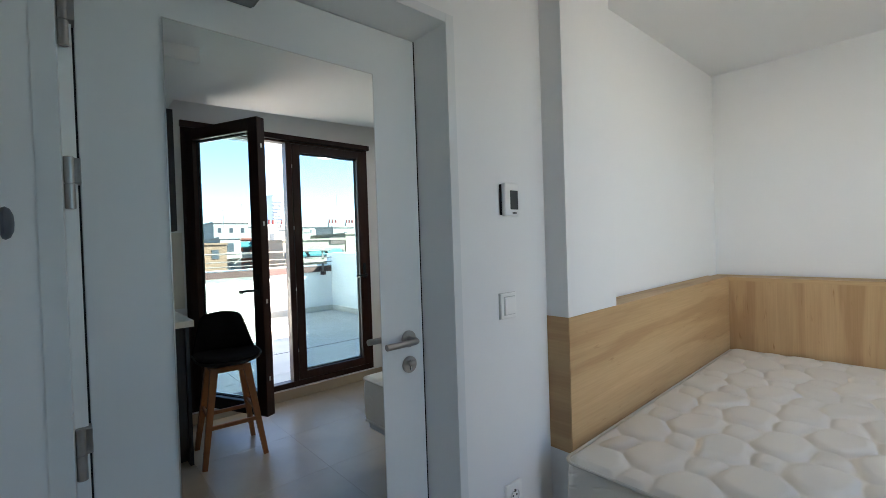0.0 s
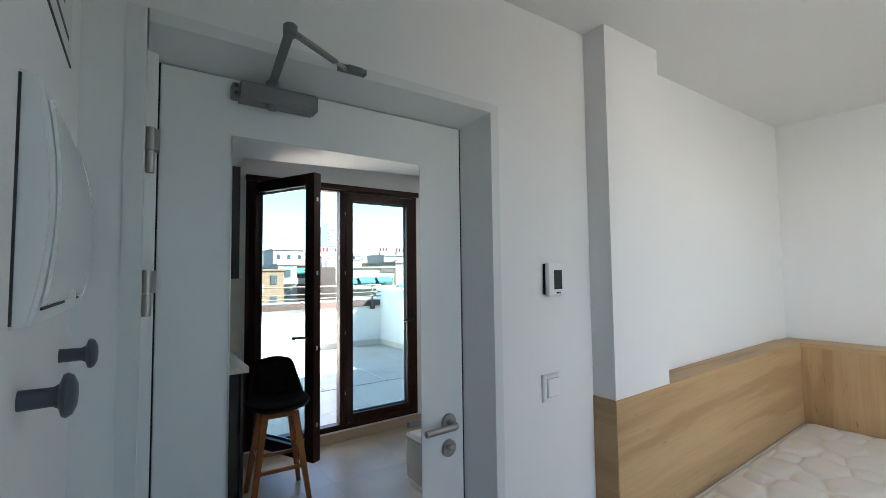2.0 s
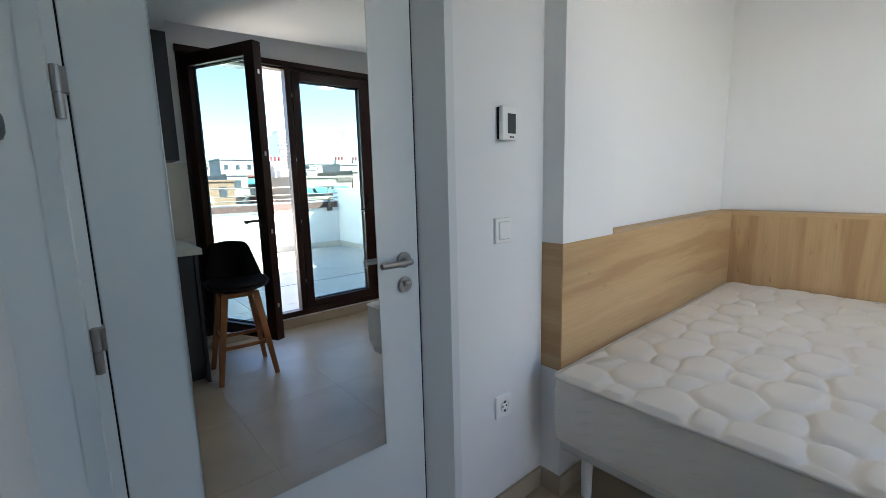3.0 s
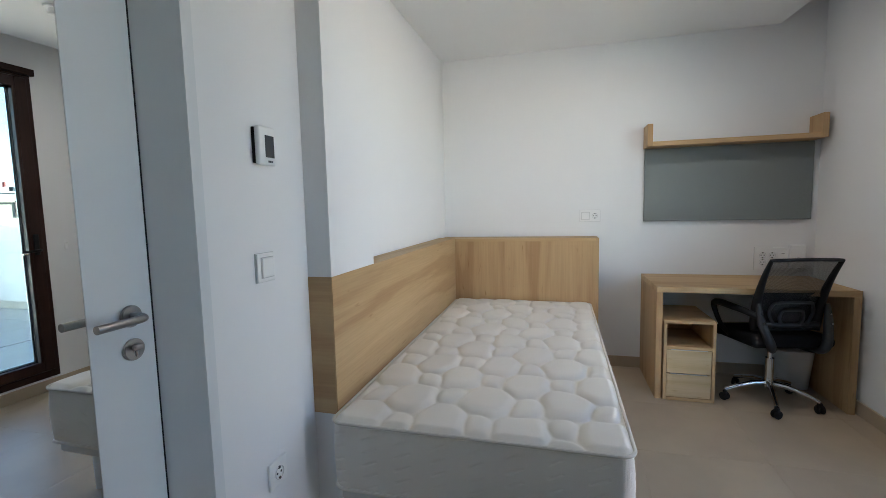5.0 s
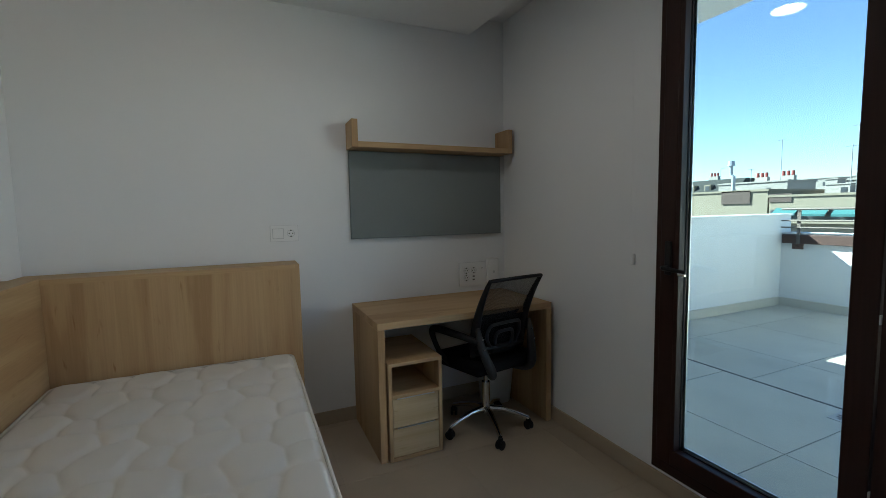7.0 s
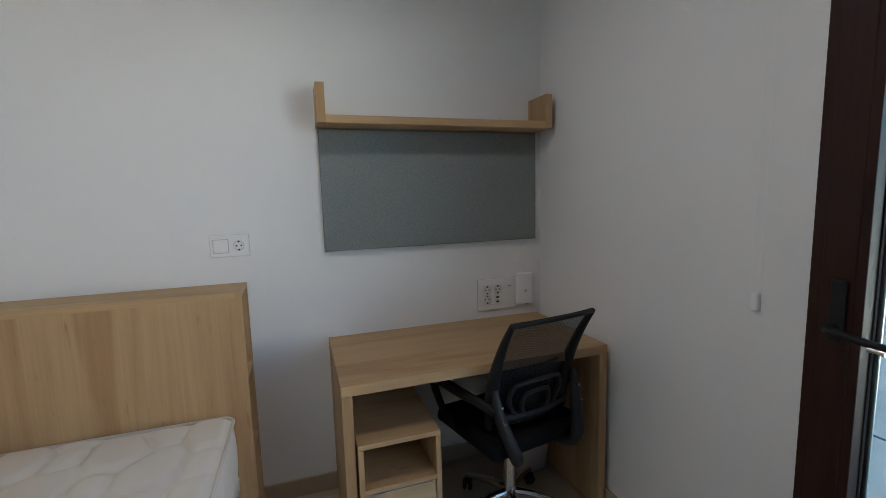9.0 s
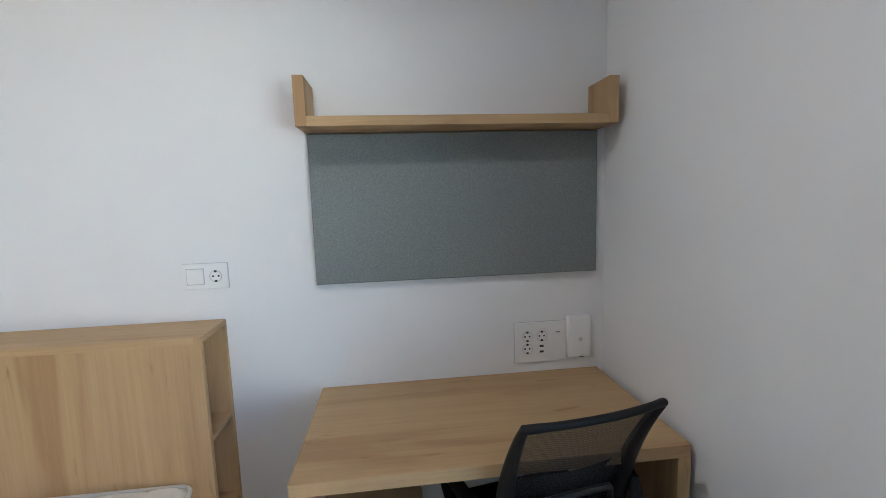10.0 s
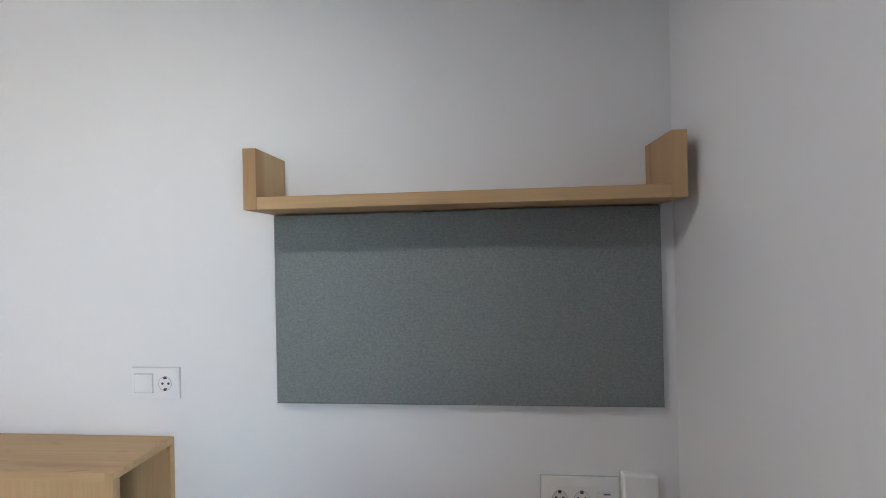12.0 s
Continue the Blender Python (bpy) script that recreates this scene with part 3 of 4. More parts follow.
if sum(f.normal.x for f in b.faces) < 0:
    bmesh.ops.reverse_faces(b, faces=b.faces[:])
bmesh.ops.solidify(b, geom=b.faces[:], thickness=-0.0032)
part("lid", b, GLOSSW, kb, "curved glossy lid", True)
# shadow gap beside the cover, put in as an ink-dark strip
part("wall_joint", bm_box(XH, XH + 0.0022, CU0 - 0.0022, CU0 - 0.0002, CUZ + 0.004, CUZ + CUH - 0.004), INK, kb, "dark strip imitating the shadow gap against the wall")
part("lid_gap", bm_box(XH + 0.016, XH + unit_bulge(0.075) + 0.0012, CU0 + 0.02, CU1 - 0.10, CUZ + 0.0165, CUZ + 0.0195), INK, kb, "dark gap under the lid")
part("latch", bm_rod((XH + 0.018, 0.735, CUZ + 0.024), (XH + 0.030, 0.735, CUZ + 0.024), 0.010, n=18, bevel=0.002), WHITEP, kb, "small round latch", True)
for i, (yy, zz) in enumerate(((0.600, 1.385), (0.880, 1.389))):
    kn = thing("coat_knob", "blue-grey plastic coat knob on the white wall", "coat hook", "coat knobs by the door")
    b = bm_lathe([(0.0105, 0), (0.0100, 0.027), (0.013, 0.032), (0.0220, 0.0350), (0.0235, 0.0385), (0.0205, 0.0435), (0.012, 0.0470), (0.0, 0.0480)], 24, m=pose(XH, yy, zz, 0, 90))
    part("knob", b, GREYK, kn, smooth=True)
pp = thing("wall_notice", "small printed paper notice fixed to the wall", "notice")
part("sheet", bm_box(XH, XH + 0.0012, 0.60, 0.88, 1.848, 2.14), PAPER, pp)
part("edge_strip", bm_box(XH, XH + 0.0020, 0.60, 0.882, 1.845, 1.848), INK, pp, "dark lower edge")
for i in range(7):
    part("printed_line", bm_box(XH + 0.0012, XH + 0.0016, 0.63, 0.85 - 0.05 * (i % 3 == 1), 1.875 + i * 0.034, 1.883 + i * 0.034), INK, pp)

# ---- ceiling fittings ----
lm = thing("ceiling_light", "round flush white ceiling light, switched on", "ceiling light")
part("rim", bm_lathe([(0.088, -0.012), (0.094, -0.010), (0.096, 0.0)], 40, m=pose(2.60, -0.41, ZC(2.60))), WHITEP, lm, smooth=True)
part("diffuser", bm_lathe([(0.082, -0.0135), (0.082, -0.0115)], 40, m=pose(2.60, -0.41, ZC(2.60))), LAMP, lm, "glowing opal diffuser")
sd = thing("smoke_detector", "small white smoke detector under the ceiling", "smoke detector")
part("base", bm_lathe([(0.040, -0.012), (0.044, -0.008), (0.044, 0)], 28, m=pose(1.97, -0.63, ZC(1.97))), WHITEP, sd, smooth=True)
part("head", bm_lathe([(0.016, -0.050), (0.026, -0.046), (0.028, -0.030), (0.022, -0.012)], 28, m=pose(1.97, -0.63, ZC(1.97))), WHITEP, sd, smooth=True)

bl = thing("blind_chain", "white bead chain of a blind with a tensioner", "blind chain")
for dx in (0.0, 0.026):
    b = bmesh.new()
    for i in range(150):
        bmesh.ops.create_icosphere(b, subdivisions=1, radius=0.0019, matrix=pose(2.542 + dx, YS + 0.010, 1.08 + i * 0.0101))
    tagged(part("bead_string", b, WHITEP, bl), kind="stuff")
part("tensioner", bm_box(2.544, 2.566, YS, YS + 0.016, 1.040, 1.094, 0.006, 3), WHITEP, bl, smooth=True)
part("bracket", bm_box(2.53, 2.58, YS, YS + 0.03, 2.58, ZR - 0.001, 0.003), WHITEP, bl)

# ---- bed corner ----
pnl = thing("bed_side_panel", "light oak laminate panel along the bedside wall", "wall panel")
PY_ = lambda x: 0.914 + 0.0188 * (x - 1.476)          # face of the panel, which runs slightly out of square
part("front", bm_prism([(1.476, PY_(1.476)), (3.502, PY_(3.502)), (3.502, PY_(3.502) + 0.004), (1.476, PY_(1.476) + 0.0038)], 2, 0.540, 1.030), OAKX, pnl)
part("end", bm_box(1.476, 1.4798, 0.9182, YN - 0.001, 0.540, 1.048), OAKY, pnl)
part("front_lip", bm_prism([(1.476, PY_(1.476)), (1.8618, PY_(1.8618)), (1.8618, PY_(1.8618) + 0.0038), (1.476, PY_(1.476) + 0.0038)], 2, 1.0305, 1.048), OAKX, pnl)
part("top", bm_prism([(1.862, PY_(1.862)), (3.502, PY_(3.502)), (3.502, YB(3.502) - 0.001), (1.862, YB(1.862) - 0.001)], 2, 1.0305, 1.048), OAKX, pnl)
part("core", bm_prism([(1.862, PY_(1.862) + 0.0045), (3.502, PY_(3.502) + 0.0045), (3.502, PY_(3.502) + 0.02), (1.862, PY_(1.862) + 0.02)], 2, 0.565, 1.030), OAKX, pnl)

hb = thing("headboard_unit", "light oak headboard with open side shelves", "headboard")
HX0, HX1, HY0, HY1 = 3.503, XE - 0.001, -0.147, YB(3.503) - 0.002
part("top", bm_box(HX0, HX1, HY0, HY1, 1.022, 1.042, 0.0012), OAKY, hb)
part("front_panel", bm_box(HX0, HX0 + 0.019, HY0, HY1, 0, 1.0215, 0.0012), OAKZ, hb)
part("back_panel", bm_box(HX1 - 0.019, HX1, HY0, HY1, 0, 1.0215, 0.0012), OAKZ, hb)
part("edge_strip", bm_box(HX0 - 0.0022, HX0 - 0.0002, HY0 + 0.0225, HY1, 1.018, 1.0415), OAKY, hb)
part("edge_strip", bm_box(HX0 - 0.0022, HX0 - 0.0002, HY0, HY0 + 0.022, 0, 1.0415), OAKZ, hb)
part("inner_side", bm_box(HX0 + 0.0195, HX1 - 0.0195, 0.16, 0.178, 0, 1.0215), OAKZ, hb)
for z in (0.055, 0.375, 0.695):
    part("shelf", bm_box(HX0 + 0.0195, HX1 - 0.0195, HY0 + 0.002, 0.1595, z - 0.018, z, 0.001), OAKY, hb)

bd = thing("single_bed", "pale grey upholstered single bed base on legs", "bed")
part("frame", bm_box(1.440, HX0 - 0.006, -0.085, 0.895, 0.236, 0.294, 0.012, 3), BASEF, bd, smooth=True)
for x in (1.56, 2.45, 3.40):
    for y in (-0.03, 0.84):
        part("leg", bm_rod((x, y, 0), (x, y, 0.233), 0.020, 0.024, 14), WHITEP, bd, smooth=True)


def quilt(u, v, seeds):
    """Height of the quilting at points u, v: rounded pads, each with its own size, and narrow stitched seams between them."""
    u, v = u + 0.010 * np.sin(v * 21 + 2 * np.sin(u * 5)), v + 0.009 * np.sin(u * 19 + 1.5 * np.sin(v * 8))
    d = np.stack([np.sqrt(((u - a) * k) ** 2 + (v - c) ** 2) - w for a, c, w, k in seeds])
    near = d.min(axis=0)
    crowd = np.exp(-(d - near) / 0.017).sum(axis=0) - 1
    gap = np.clip(-0.017 * np.log(np.maximum(crowd, 1e-6)) / 0.062, 0, 1)
    return 1 - (1 - gap) ** 2.2


MX0, MX1, MY0, MY1, MZ0, MZ1 = 1.398, HX0 - 0.003, -0.092, 0.910, 0.296, 0.568
rng = np.random.RandomState(4)
seeds = []
for j in range(-1, 9):
    for i in range(-1, 14):
        big = (i + j) % 2 == 0
        x, y = MX0 + 0.190 * (i + 0.45) + 0.03 * math.sin(2.1 * j), MY0 + 0.142 * (j + 0.42)
        seeds.append((x + rng.uniform(-0.014, 0.014), y + rng.uniform(-0.009, 0.009), (0.040 if big else 0.0) + rng.uniform(-0.006, 0.008), 0.80))
NX, NY = 420, 210
xs, ys = np.linspace(MX0, MX1, NX), np.linspace(MY0, MY1, NY)
U, W = np.meshgrid(xs, ys, indexing="ij")
edge = np.minimum(np.minimum(U - MX0, MX1 - U), np.minimum(W - MY0, MY1 - W))
Q = quilt(U, W, seeds)
Z = MZ1 - 0.021 + 0.018 * Q * np.clip(edge / 0.03, 0, 1) - 0.006 * np.clip(1 - edge / 0.04, 0, 1) ** 2
cr = 0.05   # rounded plan corners
CX, CY = np.clip(U, MX0 + cr, MX1 - cr), np.clip(W, MY0 + cr, MY1 - cr)
DX, DY = U - CX, W - CY
L = np.hypot(DX, DY)
K = np.where(L > 0, np.maximum(np.abs(DX), np.abs(DY)) / np.maximum(L, 1e-9), 1)
U2, W2 = CX + DX * K, CY + DY * K
def settle(x, y):
    """The mattress widens a little towards the headboard, along the panel beside it."""
    return y + 0.036 * (x - MX0) / (MX1 - MX0) * (y - MY0) / (MY1 - MY0)


verts = np.stack([U2, settle(U2, W2), Z], -1).reshape(-1, 3)
faces = [(i * NY + j, (i + 1) * NY + j, (i + 1) * NY + j + 1, i * NY + j + 1) for i in range(NX - 1) for j in range(NY - 1)]
mt = thing("mattress", "bare white quilted single mattress with cream piping", "mattress")
me = bpy.data.meshes.new("quilted_top")
me.from_pydata([tuple(v) for v in verts], [], faces)
me.materials.append(TICK)
me.polygons.foreach_set("use_smooth", [True] * len(faces))
ob = new("quilted_top", me)
ob.parent = mt


def outline(inset, n=10, r=0.05):
    pts = []
    for cx, cy, a0 in ((MX1 - r, MY1 - r, 0), (MX0 + r, MY1 - r, 90), (MX0 + r, MY0 + r, 180), (MX1 - r, MY0 + r, 270)):
        for i in range(n + 1):
            a = radians(a0 + 90 * i / n)
            pts.append((cx + (r - inset) * math.cos(a), cy + (r - inset) * math.sin(a)))
    return pts


def densify(pts, step):
    out = []
    for p, q in zip(pts, pts[1:] + pts[:1]):
        k = max(1, int(math.hypot(q[0] - p[0], q[1] - p[1]) / step))
        out += [(p[0] + (q[0] - p[0]) * i / k, p[1] + (q[1] - p[1]) * i / k) for i in range(k)]
    return out


b = bmesh.new()
base = densify(outline(0), 0.011)
rows, s = [], 0.0
lens = [0.0]
for p, q in zip(base, base[1:]):
    lens.append(lens[-1] + math.hypot(q[0] - p[0], q[1] - p[1]))
mid = Vector(((MX0 + MX1) / 2, (MY0 + MY1) / 2, 0))
NZ = 44
for k in range(NZ + 1):
    f = k / NZ
    z = MZ0 + 0.006 + (MZ1 - 0.028 - MZ0) * f
    row = []
    for (x, y), sl in zip(base, lens):
        tri = (sl / 0.062) % 2
        wave = abs(math.sin((z - MZ0 + 0.026 * abs(tri - 1)) * 70))
        wave = wave if tri < 0.85 else 1.0
        out = 0.010 * math.sin(math.pi * f) ** 0.5 + 0.0026 * min(1, wave * 2.2) * math.sin(math.pi * f) ** 0.3
        d = Vector((x, y, 0)) - mid
        nx = Vector((1 if d.x > 0 else -1, 0, 0)) if abs(abs(d.x) - (MX1 - MX0) / 2) < 0.004 else (Vector((0, 1 if d.y > 0 else -1, 0)) if abs(abs(d.y) - (MY1 - MY0) / 2) < 0.004 else d.normalized())
        inn = -0.012
        p = Vector((x, y, z)) + nx * (out + inn)
        row.append(b.verts.new((p.x, settle(p.x, p.y), p.z)))
    rows.append(row)
for A, B in zip(rows, rows[1:]):
    for k in range(len(A)):
        b.faces.new((A[k], A[(k + 1) % len(A)], B[(k + 1) % len(A)], B[k]))
b.faces.new(rows[0][::-1])
part("border", b, TICK, mt, smooth=False)
for p in mt.children[-1].data.polygons:
    p.use_smooth = True
part("piping", bm_tube([(x, settle(x, y), MZ1 - 0.020) for x, y in densify(outline(0.003), 0.03)], 0.0062, 8, True), CORD, mt, "cream piping cord", True)
part("piping", bm_tube([(x, settle(x, y), MZ0 + 0.010) for x, y in densify(outline(0.006), 0.03)], 0.0062, 8, True), CORD, mt, "cream piping cord", True)

# ---- desk corner ----
dk = thing("desk", "light oak laminate desk with thick side panels", "desk")
DX0, DX1, DY0, DY1 = 3.145, XE - 0.002, -1.572, -0.475
part("top", bm_box(DX0, DX1, DY0, DY1, 0.712, 0.750, 0.0015), OAKY, dk)
part("side_panel", bm_box(DX0, DX1, DY1 - 0.038, DY1, 0, 0.7115, 0.0015), OAKZ, dk)
part("side_panel", bm_box(DX0, DX1, DY0, DY0 + 0.038, 0, 0.7115, 0.0015), OAKZ, dk)

pd = thing("drawer_pedestal", "light oak pedestal with open niche and two drawers", "pedestal")
PX0, PX1, PY0, PY1, PH = 3.128, 3.60, -0.822, -0.520, 0.535
part("side_panel", bm_box(PX0, PX1, PY1 - 0.019, PY1, 0.004, PH - 0.0195, 0.001), OAKZ, pd)
part("side_panel", bm_box(PX0, PX1, PY0, PY0 + 0.019, 0.004, PH - 0.0195, 0.001), OAKZ, pd)
part("top", bm_box(PX0, PX1, PY0, PY1, PH - 0.019, PH, 0.001), OAKY, pd)
part("bottom", bm_box(PX0, PX1, PY0 + 0.0195, PY1 - 0.0195, 0.004, 0.023, 0.001), OAKY, pd)
part("niche_floor", bm_box(PX0, PX1, PY0 + 0.0195, PY1 - 0.0195, 0.345, 0.364, 0.001), OAKY, pd)
part("back", bm_box(PX1 - 0.012, PX1, PY0 + 0.0195, PY1 - 0.0195, 0.0235, 0.515), OAKZ, pd)
for z0, z1 in ((0.027, 0.181), (0.186, 0.341)):
    dr = part("drawer", bm_box(PX0 + 0.004, PX0 + 0.022, PY0 + 0.022, PY1 - 0.022, z0, z1, 0.001), PALEY, pd)
    part("pull_strip", bm_box(PX0 - 0.004, PX0 + 0.012, PY0 + 0.045, PY1 - 0.045, z1 - 0.0005, z1 + 0.003, 0.0008), ALU, dr, "aluminium pull strip")

sh = thing("wall_shelf", "light oak wall shelf with raised ends", "shelf")
part("board", bm_box(XE - 0.167, XE - 0.001, -1.5265, -0.5085, 1.697, 1.729, 0.001), OAKY, sh)
part("end_panel", bm_box(XE - 0.167, XE - 0.001, -0.508, -0.473, 1.697, 1.855, 0.001), OAKZ, sh)
part("end_panel", bm_box(XE - 0.167, XE - 0.001, -1.562, -1.527, 1.697, 1.855, 0.001), OAKZ, sh)
pb = thing("pinboard", "grey-green felt pinboard under the shelf", "pinboard")
part("felt_panel", bm_box(XE - 0.024, XE - 0.001, -1.556, -0.481, 1.154, 1.694, 0.005, 3), FELT, pb, smooth=True)
part("back_rail", bm_box(XE - 0.026, XE - 0.0005, -1.555, -0.482, 1.1535, 1.1560), FELT, pb)

wb = thing("waste_bin", "grey plastic waste bin under the desk", "waste bin")
b = bmesh.new()
prof = [(0.0, 0.105), (0.004, 0.108), (0.26, 0.135), (0.268, 0.142), (0.272, 0.139), (0.262, 0.130), (0.012, 0.100)]
rings = []
for z, r in prof:
    ring = []
    for k in range(32):
        a = k * math.tau / 32
        c, s_ = math.cos(a), math.sin(a)
        q = r / max(abs(c), abs(s_)) * 0.86 if max(abs(c), abs(s_)) > 0.86 else r
        ring.append(b.verts.new((3.56 + q * c * 0.8, -1.415 + q * s_, z)))
    rings.append(ring)
for A, B in zip(rings, rings[1:]):
    for k in range(32):
        b.faces.new((A[k], A[(k + 1) % 32], B[(k + 1) % 32], B[k]))
b.faces.new(rings[0][::-1]), b.faces.new(rings[-1])
part("tub", b, BIN, wb, smooth=True)

# ---- office chair (built facing +x at the origin) ----
ch = thing("office_chair", "black mesh-back swivel chair with chrome base", "office chair")
BX, BY = -0.040, 0.030   # foot of the gas column
for i in range(5):
    a = radians(86 + 72 * i)
    c, s_ = math.cos(a), math.sin(a)
    sp = part("base_leg", bm_tube([(BX + r * c, BY + r * s_, z) for r, z in ((0.02, 0.125), (0.10, 0.120), (0.19, 0.095), (0.255, 0.070))], [0.021, 0.018, 0.015, 0.013], 10), CHROME, ch, "chrome spoke", True)
    w = part("caster", bm_box(-0.012, 0.012, -0.008, 0.012, 0.032, 0.066, 0.004), BLACKP, sp, "black twin-wheel caster")
    w.matrix_basis = pose(BX + 0.255 * c, BY + 0.255 * s_, 0, 0, 0, math.degrees(a) + 35)
    for dx in (-0.020, 0.006):
        wheel = bm_rod((dx, 0, 0.026), (dx + 0.014, 0, 0.026), 0.026, n=22, bevel=0.004)
        bmesh.ops.transform(wheel, matrix=w.matrix_basis, verts=wheel.verts)
        part("wheel", wheel, BLACKP, sp, smooth=True)
part("hub", bm_rod((BX, BY, 0.10), (BX, BY, 0.16), 0.030, 0.027, 20, bevel=0.003), CHROME, ch, "chrome hub", True)
part("gas_column", bm_rod((BX, BY, 0.15), (BX, BY, 0.29), 0.025, n=20), CHROME, ch, "chrome gas column", True)
part("piston", bm_rod((BX, BY, 0.28), (BX, BY, 0.385), 0.014, n=16), CHROME, ch, smooth=True)
part("tilt_plate", bm_box(-0.11, 0.10, -0.09, 0.09, 0.375, 0.40, 0.006), BLACKP, ch)
seat = bm_box(-0.215, 0.245, -0.235, 0.235, 0.40, 0.475, 0.034, 5)
for v in seat.verts:
    v.co.z += 0.012 * (1 - (v.co.y / 0.235) ** 2) * (1 if v.co.z > 0.44 else -0.6) - 0.05 * max(0, (v.co.x - 0.12) / 0.125) ** 2
part("seat", seat, BLACKF, ch, "padded black fabric seat", True)


def back_at(u, v):
    """A point of the curved backrest: u from -1 to 1 across, v from 0 at its foot to 1 at its top."""
    w = 0.176 + 0.012 * v
    return Vector((-0.150 - 0.035 * v - 0.140 * v * v + 0.030 * u * u, w * u + 0.004 + 0.012 * v, 0.505 + 0.440 * v + 0.008 * (1 - u * u) * v))


def smooth(pts, k=5):
    """A rounder line through the points."""
    P = [Vector(p) for p in pts]
    out = []
    for i in range(len(P) - 1):
        a, b_, c, d = P[max(i - 1, 0)], P[i], P[i + 1], P[min(i + 2, len(P) - 1)]
        for j in range(k):
            t = j / k
            out.append(0.5 * (2 * b_ + (c - a) * t + (2 * a - 5 * b_ + 4 * c - d) * t * t + (3 * b_ - a - 3 * c + d) * t ** 3))
    return out + [P[-1]]


def spread(rs, k=5):
    return [rs[i] + (rs[i + 1] - rs[i]) * j / k for i in range(len(rs) - 1) for j in range(k)] + [rs[-1]]


rim = [back_at(-1, i / 12) for i in range(13)] + [back_at(-1 + i / 6, 1) for i in range(1, 12)] + [back_at(1, 1 - i / 12) for i in range(13)] + [back_at(1 - i / 6, 0) for i in range(1, 12)]
bk = part("backrest_frame", bm_tube(rim, [0.026 - 0.015 * max(0, (p.z - 0.66) / 0.29) if abs(p.y) > 0.172 else 0.010 for p in rim], 10, True), BLACKP, ch, smooth=True)
b = bmesh.new()
g = [[b.verts.new(back_at(-0.97 + 1.94 * i / 14, 0.02 + 0.96 * j / 14)) for j in range(15)] for i in range(15)]
for i in range(14):
    for j in range(14):
        b.faces.new((g[i][j], g[i + 1][j], g[i + 1][j + 1], g[i][j + 1]))
part("mesh_back", b, NET, bk, "see-through black mesh", True)
b = bmesh.new()
g = [[b.verts.new(back_at(-0.93 + 1.86 * i / 10, 0.02 + 0.50 * j / 8) + Vector((0.018, 0, 0))) for j in range(9)] for i in range(11)]
for i in range(10):
    for j in range(8):
        b.faces.new((g[i][j], g[i + 1][j], g[i + 1][j + 1], g[i][j + 1]))
bmesh.ops.solidify(b, geom=b.faces[:], thickness=-0.02)
part("lumbar_pad", b, BLACKF, bk, "black padded lumbar cushion", True)
for k, (w_, lo, hi) in enumerate(((0.68, 0.02, 0.36), (0.37, 0.06, 0.25))):
    pts = [back_at(-w_ * 0.62, lo) - Vector((0.02, 0, 0)), back_at(-w_, hi * 0.6) - Vector((0.022, 0, 0)), back_at(-w_ * 0.90, hi) - Vector((0.022, 0, 0)), back_at(-w_ * 0.6, hi + 0.035) - Vector((0.022, 0, 0)), back_at(w_ * 0.6, hi + 0.035) - Vector((0.022, 0, 0)), back_at(w_ * 0.92, hi) - Vector((0.022, 0, 0)), back_at(w_, hi * 0.6) - Vector((0.022, 0, 0)), back_at(w_ * 0.62, lo) - Vector((0.02, 0, 0))]
    part("lumbar_loop", bm_tube(smooth(pts), 0.0095, 8), CHARP, bk, "charcoal lumbar support", True)
part("lumbar_bar", bm_tube([back_at(-1 + i / 4, 0.07) - Vector((0.016, 0, 0)) for i in range(9)], 0.018, 8), CHARP, bk, smooth=True)
for s_ in (-1, 1):
    part("back_bracket", bm_tube(smooth([(-0.175, s_ * 0.195, 0.67), (-0.200, s_ * 0.187, 0.56), (-0.240, s_ * 0.155, 0.44), (-0.215, s_ * 0.130, 0.395), (-0.10, s_ * 0.085, 0.388)]), spread([0.012, 0.024, 0.027, 0.020, 0.014]), 10), CHARP, ch, smooth=True)
    for z, dx in ((0.560, -0.224), (0.615, -0.209)):
        part("screw", bm_rod((dx + 0.012, s_ * 0.190, z), (dx - 0.006, s_ * 0.190, z), 0.0055, n=10), CHROME, ch)
    part("armrest", bm_tube(smooth([(-0.185, s_ * 0.200, 0.590), (-0.12, s_ * 0.235, 0.612), (-0.02, s_ * 0.262, 0.622), (0.11, s_ * 0.272, 0.622), (0.172, s_ * 0.270, 0.600), (0.165, s_ * 0.262, 0.54), (0.11, s_ * 0.245, 0.455), (0.04, s_ * 0.215, 0.405)]), spread([0.018, 0.019, 0.021, 0.022, 0.020, 0.016, 0.015, 0.014]), 10), BLACKP, ch, "black looped armrest", True)
ch.matrix_basis = pose(3.292, -1.185, 0, 0, 0, 10)

# ---- kitchen end ----
kc = thing("base_cabinet", "anthracite kitchen base cabinet with end panel", "kitchen cabinet")
part("end_panel", bm_box(0.642, 0.662, YS + 0.002, -0.895, 0.0, 0.868, 0.001), KITCH, kc)
part("body", bm_box(-1.2, 0.6415, YS + 0.002, -0.935, 0.10, 0.868), KITCH, kc)
part("plinth", bm_box(-1.2, 0.6415, YS + 0.05, -0.985, 0.0, 0.0995), KITCH, kc)
for i in range(3):
    part("door", bm_box(0.028 - 0.612 * i, 0.638 - 0.612 * i, -0.934, -0.915, 0.104, 0.866, 0.001), KITCH, kc)
wt = thing("worktop", "cream kitchen worktop with a square edge", "worktop")
